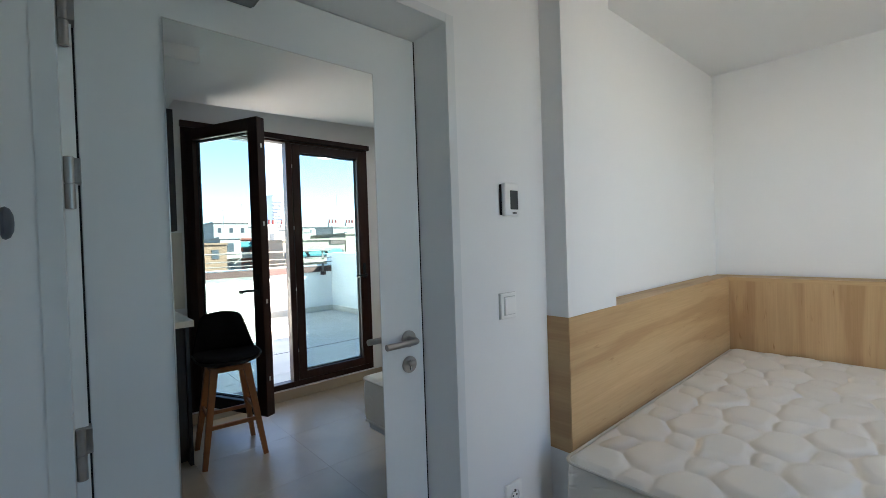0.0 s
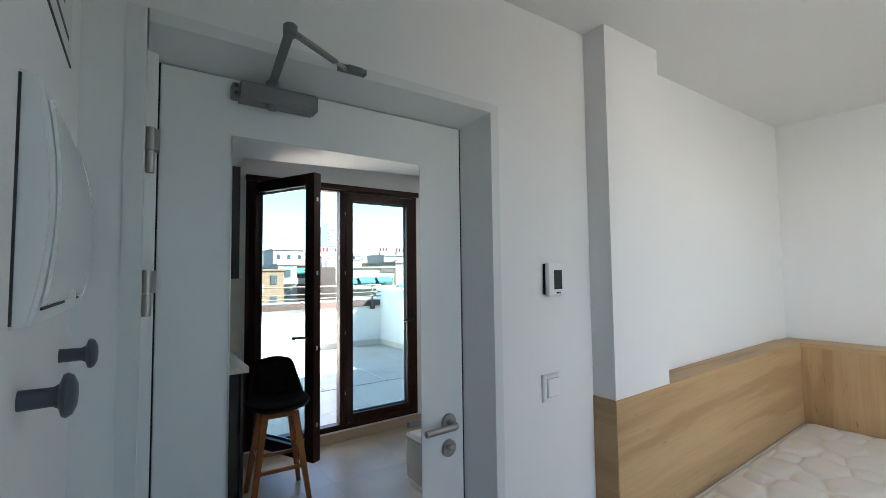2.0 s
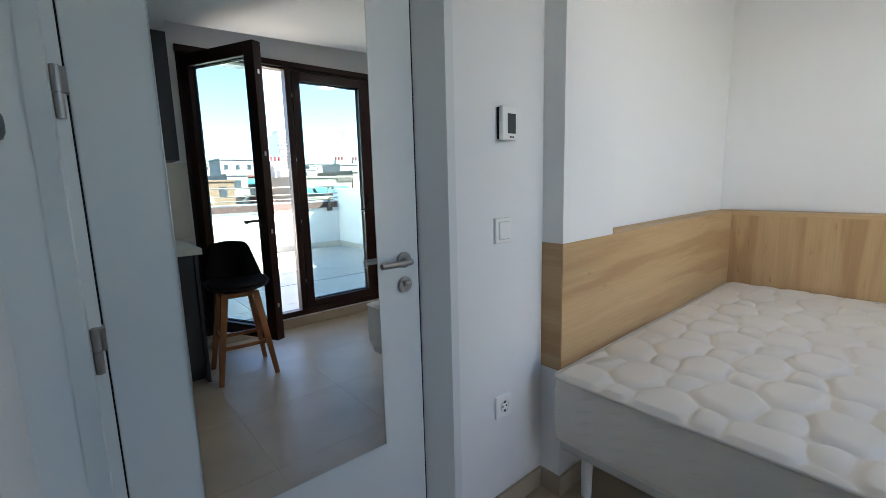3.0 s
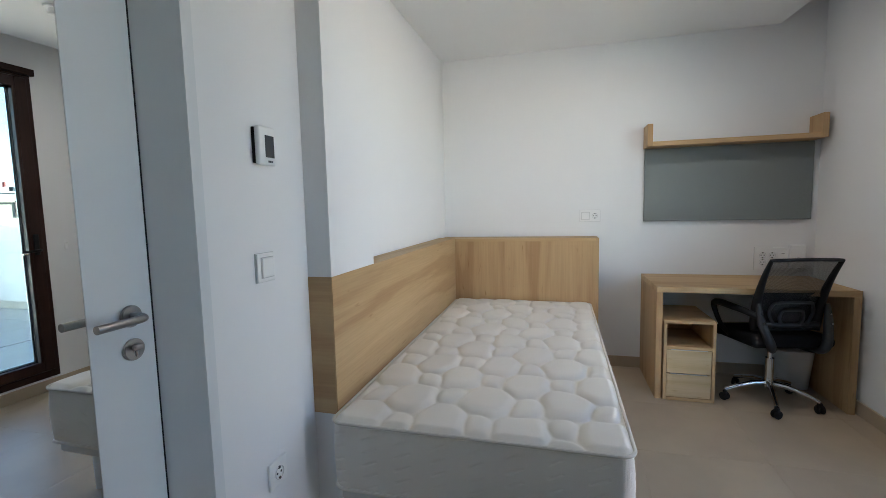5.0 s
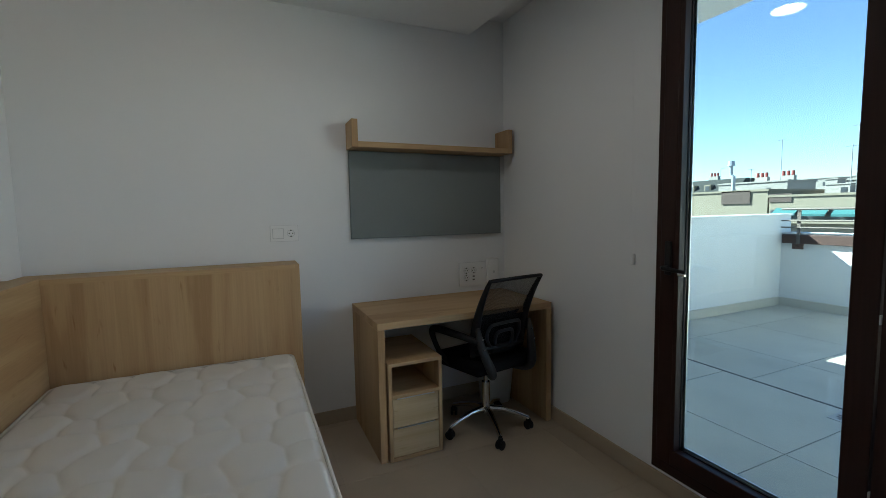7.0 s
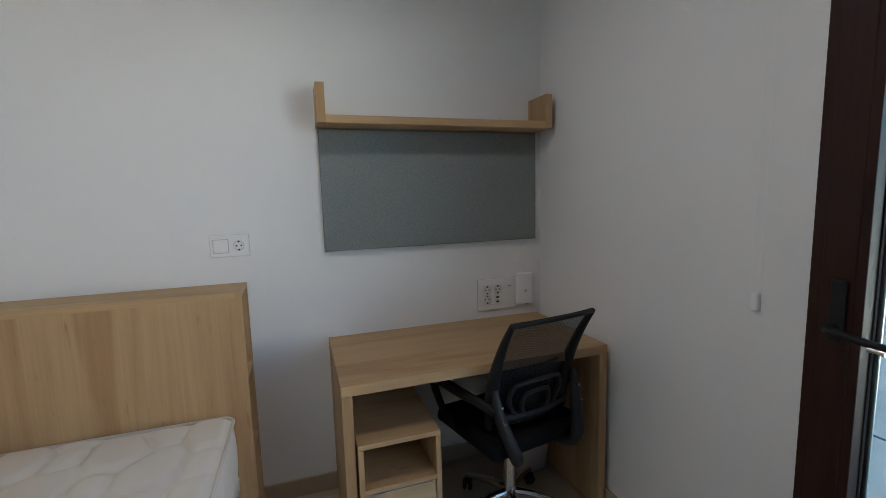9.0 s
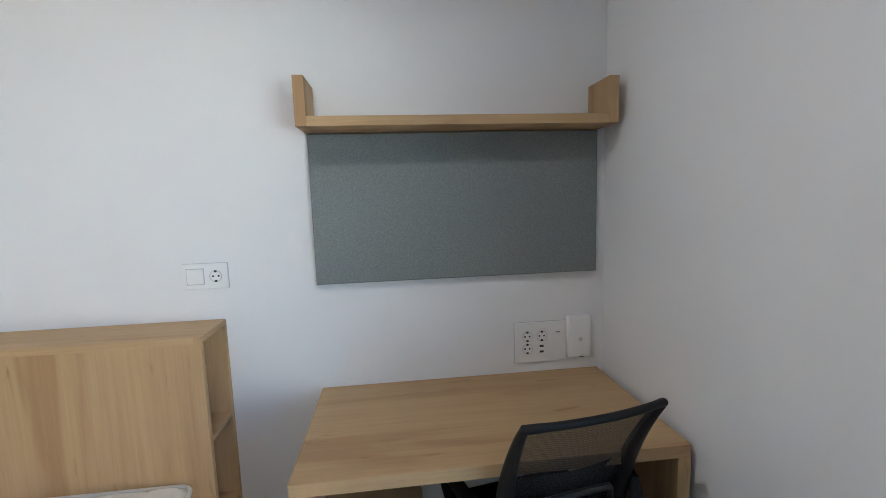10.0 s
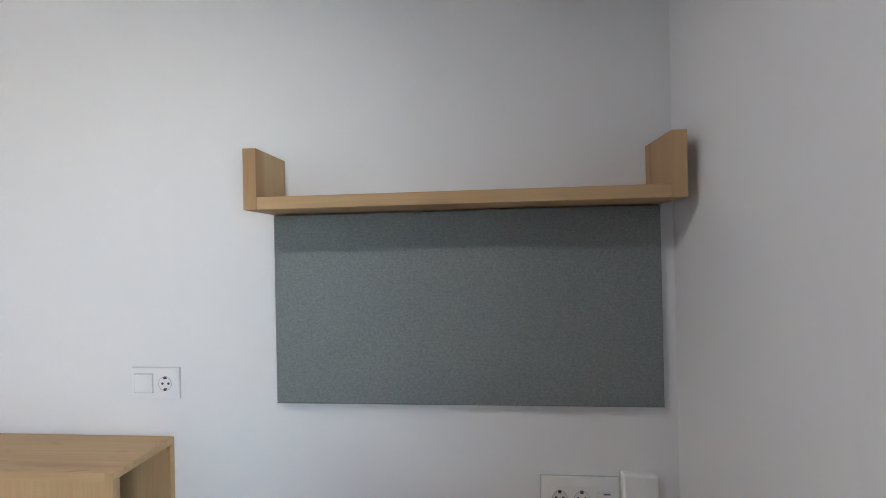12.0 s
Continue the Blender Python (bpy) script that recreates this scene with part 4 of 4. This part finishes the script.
part("slab", bm_box(-1.2, 0.690, YS + 0.002, -0.885, 0.8685, 0.908, 0.002), KTOP, wt)
bs = thing("backsplash", "cream backsplash panel above the worktop", "backsplash")
part("panel", bm_box(-1.2, 0.775, YS + 0.001, YS + 0.014, 0.9085, 1.484, 0.001), KTOP, bs)
sw = thing("kitchen_socket", "white socket on the cream backsplash", "socket")
part("plate", bm_box(0.50, 0.58, YS + 0.0145, YS + 0.024, 1.10, 1.18, 0.003), WHITEP, sw)
wc = thing("wall_cabinet", "anthracite kitchen wall cabinet under the soffit", "kitchen cabinet")
part("body", bm_box(-1.2, 0.690, YS + 0.001, -1.290, 1.485, 2.324, 0.001), KITCH, wc)
for i in range(3):
    part("door", bm_box(0.082 - 0.61 * i, 0.689 - 0.61 * i, -1.2895, -1.270, 1.486, 2.323, 0.001), KITCH, wc)

# ---- bar stool (built facing +x at the origin) ----
st = thing("bar_stool", "bar stool with black bucket seat and beech legs", "bar stool")
TOPS, FEET, LEGH = 0.095, 0.178, 0.590
for sx in (-1, 1):
    for sy in (-1, 1):
        part("leg", bm_rod((sx * FEET, sy * FEET, 0), (sx * TOPS, sy * TOPS, LEGH), 0.020, 0.031, 4), BEECH, st, "tapered square beech leg")


def leg_at(sx, sy, z):
    f = FEET + (TOPS - FEET) * z / LEGH
    return Vector((sx * f, sy * f, z))


for a, c, z in (((1, 1), (1, -1), 0.235), ((-1, 1), (-1, -1), 0.235), ((1, 1), (-1, 1), 0.29), ((1, -1), (-1, -1), 0.29)):
    part("footrest_bar", bm_bar(leg_at(*a, z), leg_at(*c, z), 0.015, 0.026), BEECH, st)
part("leg_frame", bm_box(-0.115, 0.115, -0.115, 0.115, 0.560, 0.592, 0.006), BEECH, st)
part("seat_plate", bm_box(-0.09, 0.09, -0.09, 0.09, 0.5925, 0.602), BLACKP, st)


def stool_round(r, a):
    """A rounded-square outline of radius about r at the angle a."""
    c, s_ = math.cos(a), math.sin(a)
    k = r / (abs(c) ** 3 + abs(s_) ** 3) ** (1 / 3)
    return k * c, k * s_


def stool_disc(rings, n=36):
    """Stacked rounded-square rings (radius, height, rise of the sides), closed at both ends."""
    b = bmesh.new()
    R_ = []
    for r, z, lift in rings:
        R_.append([b.verts.new((*stool_round(r, k * math.tau / n), z + lift * (math.sin(k * math.tau / n) ** 2 + 0.6 * max(0, -math.cos(k * math.tau / n))))) for k in range(n)])
    for A, B in zip(R_, R_[1:]):
        for k in range(n):
            b.faces.new((A[k], A[(k + 1) % n], B[(k + 1) % n], B[k]))
    b.faces.new(R_[0][::-1]), b.faces.new(R_[-1])
    return b


part("seat_pan", stool_disc([(0.08, 0.602, 0), (0.150, 0.606, 0.004), (0.190, 0.620, 0.012), (0.205, 0.636, 0.020), (0.203, 0.640, 0.020), (0.190, 0.632, 0.014)]), BLACKP, st, "moulded black shell seat", True)
part("cushion", stool_disc([(0.186, 0.634, 0.014), (0.192, 0.646, 0.016), (0.180, 0.656, 0.014), (0.120, 0.660, 0.006), (0.05, 0.658, 0.002)]), BLACKF, st, "thin black seat cushion", True)
b = bmesh.new()
g = []
for i in range(17):
    u = -1 + i / 8
    row = []
    for j in range(15):
        v = j / 14
        w = (0.202 - 0.074 * v) * (1 - 0.14 * max(0.0, (v - 0.80) / 0.20) ** 3)
        row.append(b.verts.new((-0.165 - 0.055 * v + 0.075 * u * u * (1 - 0.55 * v), w * u, 0.628 + 0.285 * v - 0.012 * u * u * v)))
    g.append(row)
for i in range(16):
    for j in range(14):
        b.faces.new((g[i][j], g[i + 1][j], g[i + 1][j + 1], g[i][j + 1]))
bmesh.ops.recalc_face_normals(b, faces=b.faces[:])
bmesh.ops.solidify(b, geom=b.faces[:], thickness=0.016)
part("backrest", b, BLACKF, st, "black trapezoid shell backrest", True)
st.matrix_basis = pose(0.884, -0.922, 0, 0, 0, 95)

# ---- terrace ----
TX0, TX1, TY0 = -3.2, 4.39, -6.30
TER = setting("terrace_floor", bm_box(TX0, TX1, TY0, YS - 0.12, -0.25, -0.006), TGROUT, "pale grey porcelain terrace floor with a slot drain", "terrace floor")
b = bm_box(TX1, TX1 + 0.22, TY0 - 0.2, YS - 0.12, -0.25, 1.185)
bm_box(TX0 - 0.22, TX0, TY0 - 0.2, YS - 0.12, -0.25, 1.185, bm=b)
bm_box(TX0, TX1, TY0 - 0.2, TY0, -0.25, 0.948, bm=b)
setting("terrace_wall", b, STUCCO, "white rendered terrace parapet wall", "parapet")
b = bm_box(TX1 - 0.02, TX1 + 0.24, TY0 - 0.22, YS - 0.12, 1.1855, 1.205, 0.003)
bm_box(TX0 - 0.24, TX0 + 0.02, TY0 - 0.22, YS - 0.12, 1.1855, 1.205, 0.003, bm=b)
bm_box(TX0 + 0.021, TX1 - 0.021, TY0 - 0.22, TY0 + 0.03, 0.9485, 0.968, 0.003, bm=b)
setting("terrace_coping", b, STUCCO, "thin white coping on the parapet", "coping")
b = bm_box(TX1 - 0.012, TX1, TY0, YS - 0.12, 0, 0.11, 0.002)
bm_box(TX0, TX1 - 0.012, TY0, TY0 + 0.012, 0, 0.11, 0.002, bm=b)
setting("terrace_skirting", b, TTILE, "pale tile skirting round the terrace", "skirting")
rl = thing("terrace_railing", "brown steel parapet rail with posts", "railing")
part("steel_band", bm_box(TX0 + 0.03, TX1 - 0.03, TY0 + 0.031, TY0 + 0.050, 0.828, 0.946, 0.003), RUST, rl, "dark brown steel band")
x = 4.17
while x > TX0:
    ps = part("post", bm_box(x - 0.020, x + 0.020, TY0 + 0.051, TY0 + 0.063, 0.76, 1.282, 0.002), RAILM, rl)
    part("foot_plate", bm_box(x - 0.06, x + 0.06, TY0 + 0.0505, TY0 + 0.070, 0.76, 0.828, 0.003), RUST, ps)
    x -= 1.2
for z in (1.268, 1.122, 1.035):
    part("rail", bm_rod((TX0 + 0.03, TY0 + 0.075, z), (TX1 - 0.03, TY0 + 0.075, z), 0.014 if z > 1.25 else 0.010, n=10), RAILM, rl, smooth=True)
dn = thing("floor_drain", "round grey metal floor drain in a square plate", "drain")
part("plate", bm_box(2.23, 2.42, -3.30, -3.11, -0.0055, 0.003, 0.001), STEEL, dn)
for i in range(14):
    a = i * math.tau / 14
    part("slot", merge(None, bm_box(0.035, 0.080, -0.008, 0.008, 0.0031, 0.0042), pose(2.325, -3.205, 0, 0, 0, math.degrees(a))), INK, dn)
dl = thing("slot_drain", "dark slot drain line across the terrace", "drain")
part("channel", bm_box(TX0, TX1 - 0.013, -3.340, -3.323, -0.0055, 0.0015), INK, dl)
# the building around the flat
setting("roof_overhang", bm_box(TX0, 9.5, -2.545, YS - 0.12, 2.46, 2.70), STUCCO, "cream overhanging eave above the terrace", "eave")
# unseen slab, added and drawn out to x 9.5 as a shadow caster
setting("roof", bm_box(TX0, 9.5, YS - 0.1195, 4.0, ZR + 0.151, ZR + 0.36), STUCCO, "unseen flat roof added to block the sun", "roof")
b = bm_box(XE + 0.151, TX1 + 0.22, YS - 0.119, YS - 0.02, -0.25, 2.459)
bm_box(TX0 - 0.22, XW - 0.151, YS - 0.119, YS - 0.02, -0.25, 2.459, bm=b)
setting("facade", b, STUCCO, "white rendered outer wall of the apartment", "facade")
setting("building_below", bm_box(TX0 - 0.22, TX1 + 0.3, TY0 - 0.2, 4.0, -20, -0.251), STUCCO, "lower storeys of the apartment building", "building")

# ---- the city ----
setting("ground", bm_box(-3000, 3000, -3000, 3000, -20.5, -20.0), mat("street_asphalt", (0.10, 0.10, 0.10), 0.9, scale=0.05), "grey street level far below", "ground")
PANEM = mat("dark_window_glass", (0.03, 0.035, 0.04), 0.35, vary=0.2, rand=0.8)
TEAL = mat("teal_awning_cloth", (0.012, 0.10, 0.105), 0.8)
REDC = mat("red_chimney_pot", (0.18, 0.03, 0.025), 0.7)
CREAM = mat("cream_facade_render", (0.188, 0.164, 0.122), 0.85, vary=0.08, scale=0.6)
WHITEF = mat("white_facade_render", (0.25, 0.237, 0.218), 0.85, vary=0.10, scale=0.5)
BRICK = mat("red_brick_facade", (0.15, 0.045, 0.03), 0.85, vary=0.12, scale=0.8)
OCHRE = mat("ochre_brick_facade", (0.15, 0.088, 0.052), 0.85, vary=0.12, scale=0.8)
ROOFP = mat("brown_roof_panel", (0.06, 0.04, 0.033), 0.8, vary=0.1, scale=1)
SLATE = mat("grey_slate_roof", (0.034, 0.037, 0.036), 0.85, vary=0.2, scale=2, spec=0.1)
TOWERM = mat("pale_blue_tower_cladding", (0.25, 0.29, 0.34), 0.5, vary=0.05, scale=0.1)
AERIAL = mat("aerial_metal", (0.25, 0.25, 0.25), 0.5, 0.5)
WIN_ME = to_mesh("window_pane", bm_box(-0.55, 0.55, -0.02, 0.05, -0.7, 0.7), PANEM)
SLAB_ME = to_mesh("balcony", bm_box(-1.3, 1.3, 0.0, 0.9, -0.12, 0.85, 0.02, 1), WHITEF)
AWN_ME = to_mesh("awning", bm_prism([(0.0, 0.9), (0.9, 0.25), (0.9, 0.0), (0.85, 0.22), (0.0, 0.84)], 0, -1.2, 1.2), TEAL)


def house(name, label, x0, x1, y, depth, top, material, step=2.6, rows=4, balcony=0, awn=0, first=1.3):
    """A block whose front faces +y at y; windows in rows below its roof line."""
    h = thing(name, label, "building", "city blocks")
    part("wall", bm_box(x0, x1, y - depth, y, -20, top), material, h)
    part("roof_edge", bm_box(x0 - 0.15, x1 + 0.15, y - depth - 0.15, y + 0.15, top, top + 0.25), material, h)
    k = max(1, int((x1 - x0) / step))
    for r in range(rows):
        for i in range(k):
            x, z = x0 + (i + 0.5) * (x1 - x0) / k, top - first - 3.0 * r
            o = new("window", WIN_ME)
            o.parent, o.location = h, (x, y, z)
            o.scale = (0.5, 1, 0.6) if rows == 1 else (0.8, 1, 0.9)
            if balcony and (i + r) % balcony == 0:
                o = new("balcony", SLAB_ME)
                o.parent, o.location = h, (x, y, z - 1.5)
            if awn and (i * 2 + r) % awn == 0:
                o = new("awning", AWN_ME)
                o.parent, o.location = h, (x, y, z + 0.1)
    return h


def aerial(x, y, z, h):
    a = thing("tv_aerial", "thin metal television aerial on a roof", "aerial", "roof aerials")
    part("mast", bm_rod((x, y, z), (x, y, z + h), 0.04, n=6), AERIAL, a)
    part("boom", bm_rod((x - 0.8, y, z + h * 0.97), (x + 0.6, y, z + h * 0.97), 0.025, n=6), AERIAL, a)
    for i in range(5):
        part("element", bm_rod((x - 0.7 + 0.28 * i, y - 0.3, z + h * 0.97), (x - 0.7 + 0.28 * i, y + 0.3, z + h * 0.97), 0.015, n=5), AERIAL, a)


def pots(x, y, z):
    c = thing("chimney", "white chimney block with red clay pots", "chimney", "roof chimneys")
    part("stack", bm_box(x - 1.0, x + 1.0, y - 0.4, y + 0.4, z, z + 0.9), WHITEF, c)
    for i in range(3):
        part("pot", bm_rod((x - 0.7 + 0.7 * i, y, z + 0.9), (x - 0.7 + 0.7 * i, y, z + 1.7), 0.26, 0.22, 10), REDC, c)


house("apartment_block", "cream rendered block with brown parapet panels", 33.2, 64, -58, 14, 3.15, CREAM, 3.0, 4, 2, 3, first=4.4)
wing = house("apartment_block", "lower cream block with a recessed awning storey", 23.4, 33.0, -58, 14, 2.35, CREAM, 2.4, 3, 0, 0, first=5.6)
# flat dark sheet on the front, painted shade of a set-back storey
part("recess", bm_box(23.6, 32.8, -58.0, -57.96, -0.35, 0.85), PANEM, wing, "dark sheet imitating the shade of a recessed storey")
for k in range(3):
    o = new("awning", AWN_ME)
    o.parent, o.location = wing, (25.2 + 2.9 * k, -57.96, 0.05 + 0.05 * k)
part("balcony", bm_box(23.6, 32.8, -57.95, -57.2, -0.75, -0.30, 0.02, 1), CREAM, wing, "low balcony front")
part("roof_screen", bm_box(30.6, 33.0, -57.99, -57.9, 1.75, 2.75), ROOFP, wing, "brown rendered parapet")
house("apartment_block", "ochre brick apartment block with small balconies", 11.5, 17.2, -62, 14, 2.1, OCHRE, 2.0, 5, 2, 0)
house("apartment_block", "white balconied apartment block", 17.4, 20.2, -66, 14, 3.0, WHITEF, 1.5, 5, 1, 0)
house("apartment_block", "red brick apartment block", 20.4, 24.0, -70, 12, 2.9, BRICK, 1.9, 5, 2, 4)
house("apartment_block", "ochre brick apartment block", 4.0, 11.2, -64, 14, 1.3, OCHRE, 2.2, 4, 2, 0)
house("apartment_block", "plain white city apartment block", -12, 3.8, -70, 14, 1.6, WHITEF, 2.6, 4, 2, 0)
house("penthouse", "white rooftop penthouse with small windows", 27, 33, -74, 8, 4.6, WHITEF, 3.0, 1)
house("penthouse", "white rooftop penthouse with small windows", 41.5, 52.5, -78, 8, 5.2, WHITEF, 4.0, 1)
house("penthouse", "cream rooftop penthouse with small windows", 21, 27, -84, 8, 6.3, WHITEF, 2.0, 1)
house("city_block", "white city block further off", 8, 24, -110, 10, 4.6, WHITEF, 3.0, 1)
house("city_block", "white city block further off", 26, 70, -125, 10, 7.6, WHITEF, 3.2, 1)
house("city_block", "pale city block further off", -30, 6, -120, 10, 3.6, WHITEF, 3.2, 1)
sr = house("slate_roof_house", "grey slate mansard house with dormers", 58, 84, -92, 10, 4.2, SLATE, 3.0, 1)
part("roof", bm_prism([(-92.0, 4.45), (-95.0, 7.3), (-99.0, 7.3), (-102, 4.45)], 0, 58, 84), SLATE, sr)
for i in range(6):
    dm = part("dormer", bm_box(60 + 3.8 * i, 61.4 + 3.8 * i, -94.2, -92.4, 4.5, 6.2), CREAM, sr)
    o = new("window", WIN_ME)
    o.parent, o.matrix_basis = dm, pose(60.7 + 3.8 * i, -92.38, 5.4) @ Matrix.Diagonal((0.8, 1, 0.7, 1))
bp_ = thing("roof_screen", "dark brown roof panel on the cream block", "roof screen")
for x in (35.2, 45.5, 56.0):
    part("panel", bm_box(x, x + 3.6, -57.99, -57.85, 1.65, 3.3), ROOFP, bp_)
for x, y, z, h in ((25.6, -60, 2.6, 7.4), (26.1, -60, 2.6, 5.2), (30.0, -75, 4.8, 3.0), (42.5, -78, 5.4, 6.5), (47, -78, 5.4, 2.2), (26, -84, 6.5, 3.5), (13.5, -62, 2.3, 3.0), (18.0, -66, 3.2, 4.0), (64, -96, 7.3, 2.5)):
    aerial(x, y, z, h)
for x, y, z in ((28.5, -77, 4.8), (31.5, -77, 4.8), (47.5, -82, 5.4), (43.5, -82, 5.4), (66, -97, 7.3)):
    pots(x, y, z)
for x, y, w, h in ((25.0, -68, 1.6, 1.9), (28.6, -66, 2.4, 1.5), (31.2, -69, 1.3, 2.3)):
    hut = thing("roof_hut", "small white rendered stair hut on a roof", "roof hut", "roof huts")
    part("wall", bm_box(x, x + w, y - 2, y, 2.3, 2.3 + h), WHITEF, hut)
    part("cap", bm_box(x - 0.1, x + w + 0.1, y - 2.1, y + 0.1, 2.3 + h, 2.42 + h), WHITEF, hut)
    part("door", bm_box(x + 0.3, x + 0.9, y, y + 0.04, 2.3, 2.3 + h * 0.75), PANEM, hut)
cw = thing("roof_cowl", "tall metal ventilation cowl on a roof", "cowl")
part("pipe", bm_tube([(44.9, -70, 3.0), (44.9, -70, 6.0), (45.3, -70, 6.3), (45.3, -70, 7.7)], 0.28, 10), TOWERM, cw, smooth=True)
part("cap", bm_rod((45.3, -70, 7.7), (45.3, -70, 8.5), 0.55, 0.4, 10), TOWERM, cw)
tw = thing("tower", "pale blue glass office tower with white floor bands", "tower")
part("core", bm_box(111, 119, -318, -300, -20, 37.0), TOWERM, tw)
part("crown", bm_box(112.5, 117.5, -315, -302, 37.0, 39.5), TOWERM, tw)
for i in range(16):
    part("floor_band", bm_box(111.5, 118.5, -300, -299.2, -1.5 + 2.35 * i, -0.4 + 2.35 * i), WHITEF, tw)

# ---- floor tiles, terrace tiles ----
JOINT = 0.0012
cuts = {}


def lay(parent, x0, x1, y0, y1, material, joint, cache):
    key = (round(x1 - x0, 3), round(y1 - y0, 3))
    if key not in cache:
        w, d = key[0] / 2 - joint / 2, key[1] / 2 - joint / 2
        cache[key] = to_mesh("tile", bm_box(-w, w, -d, d, -0.0055, 0.0, 0.0004, 1), material)
    o = new("tile", cache[key])
    o.parent, o.location = parent, ((x0 + x1) / 2, (y0 + y1) / 2, 0)


gx = [XW] + [0.665 + 0.6 * k for k in range(-3, 6)] + [XE]
gy = [YS, -1.465, -0.865, -0.265, 0.335, 0.935, YN2]
for xa, xb in zip(gx, gx[1:]):
    for ya, yb in zip(gy, gy[1:]):
        lay(FLOOR, xa, xb, ya, yb, TILE, JOINT, cuts)
tcuts = {}
ty = [TY0, -5.83, -4.93, -4.03, -3.340]
for k, (ya, yb) in enumerate(zip(ty, ty[1:])):
    tx = [TX0] + [3.00 - 0.9 * i for i in range(6, -2, -1)] + [TX1]
    for xa, xb in zip(tx, tx[1:]):
        lay(TER, xa, xb, ya, yb, TTILE, 0.006, tcuts)
ty = [-3.323, -2.43, YS - 0.12]
for ya, yb in zip(ty, ty[1:]):
    tx = [TX0] + [2.295 - 0.9 * i for i in range(6, -3, -1)] + [TX1]
    for xa, xb in zip(tx, tx[1:]):
        lay(TER, xa, xb, ya, yb, TTILE, 0.006, tcuts)
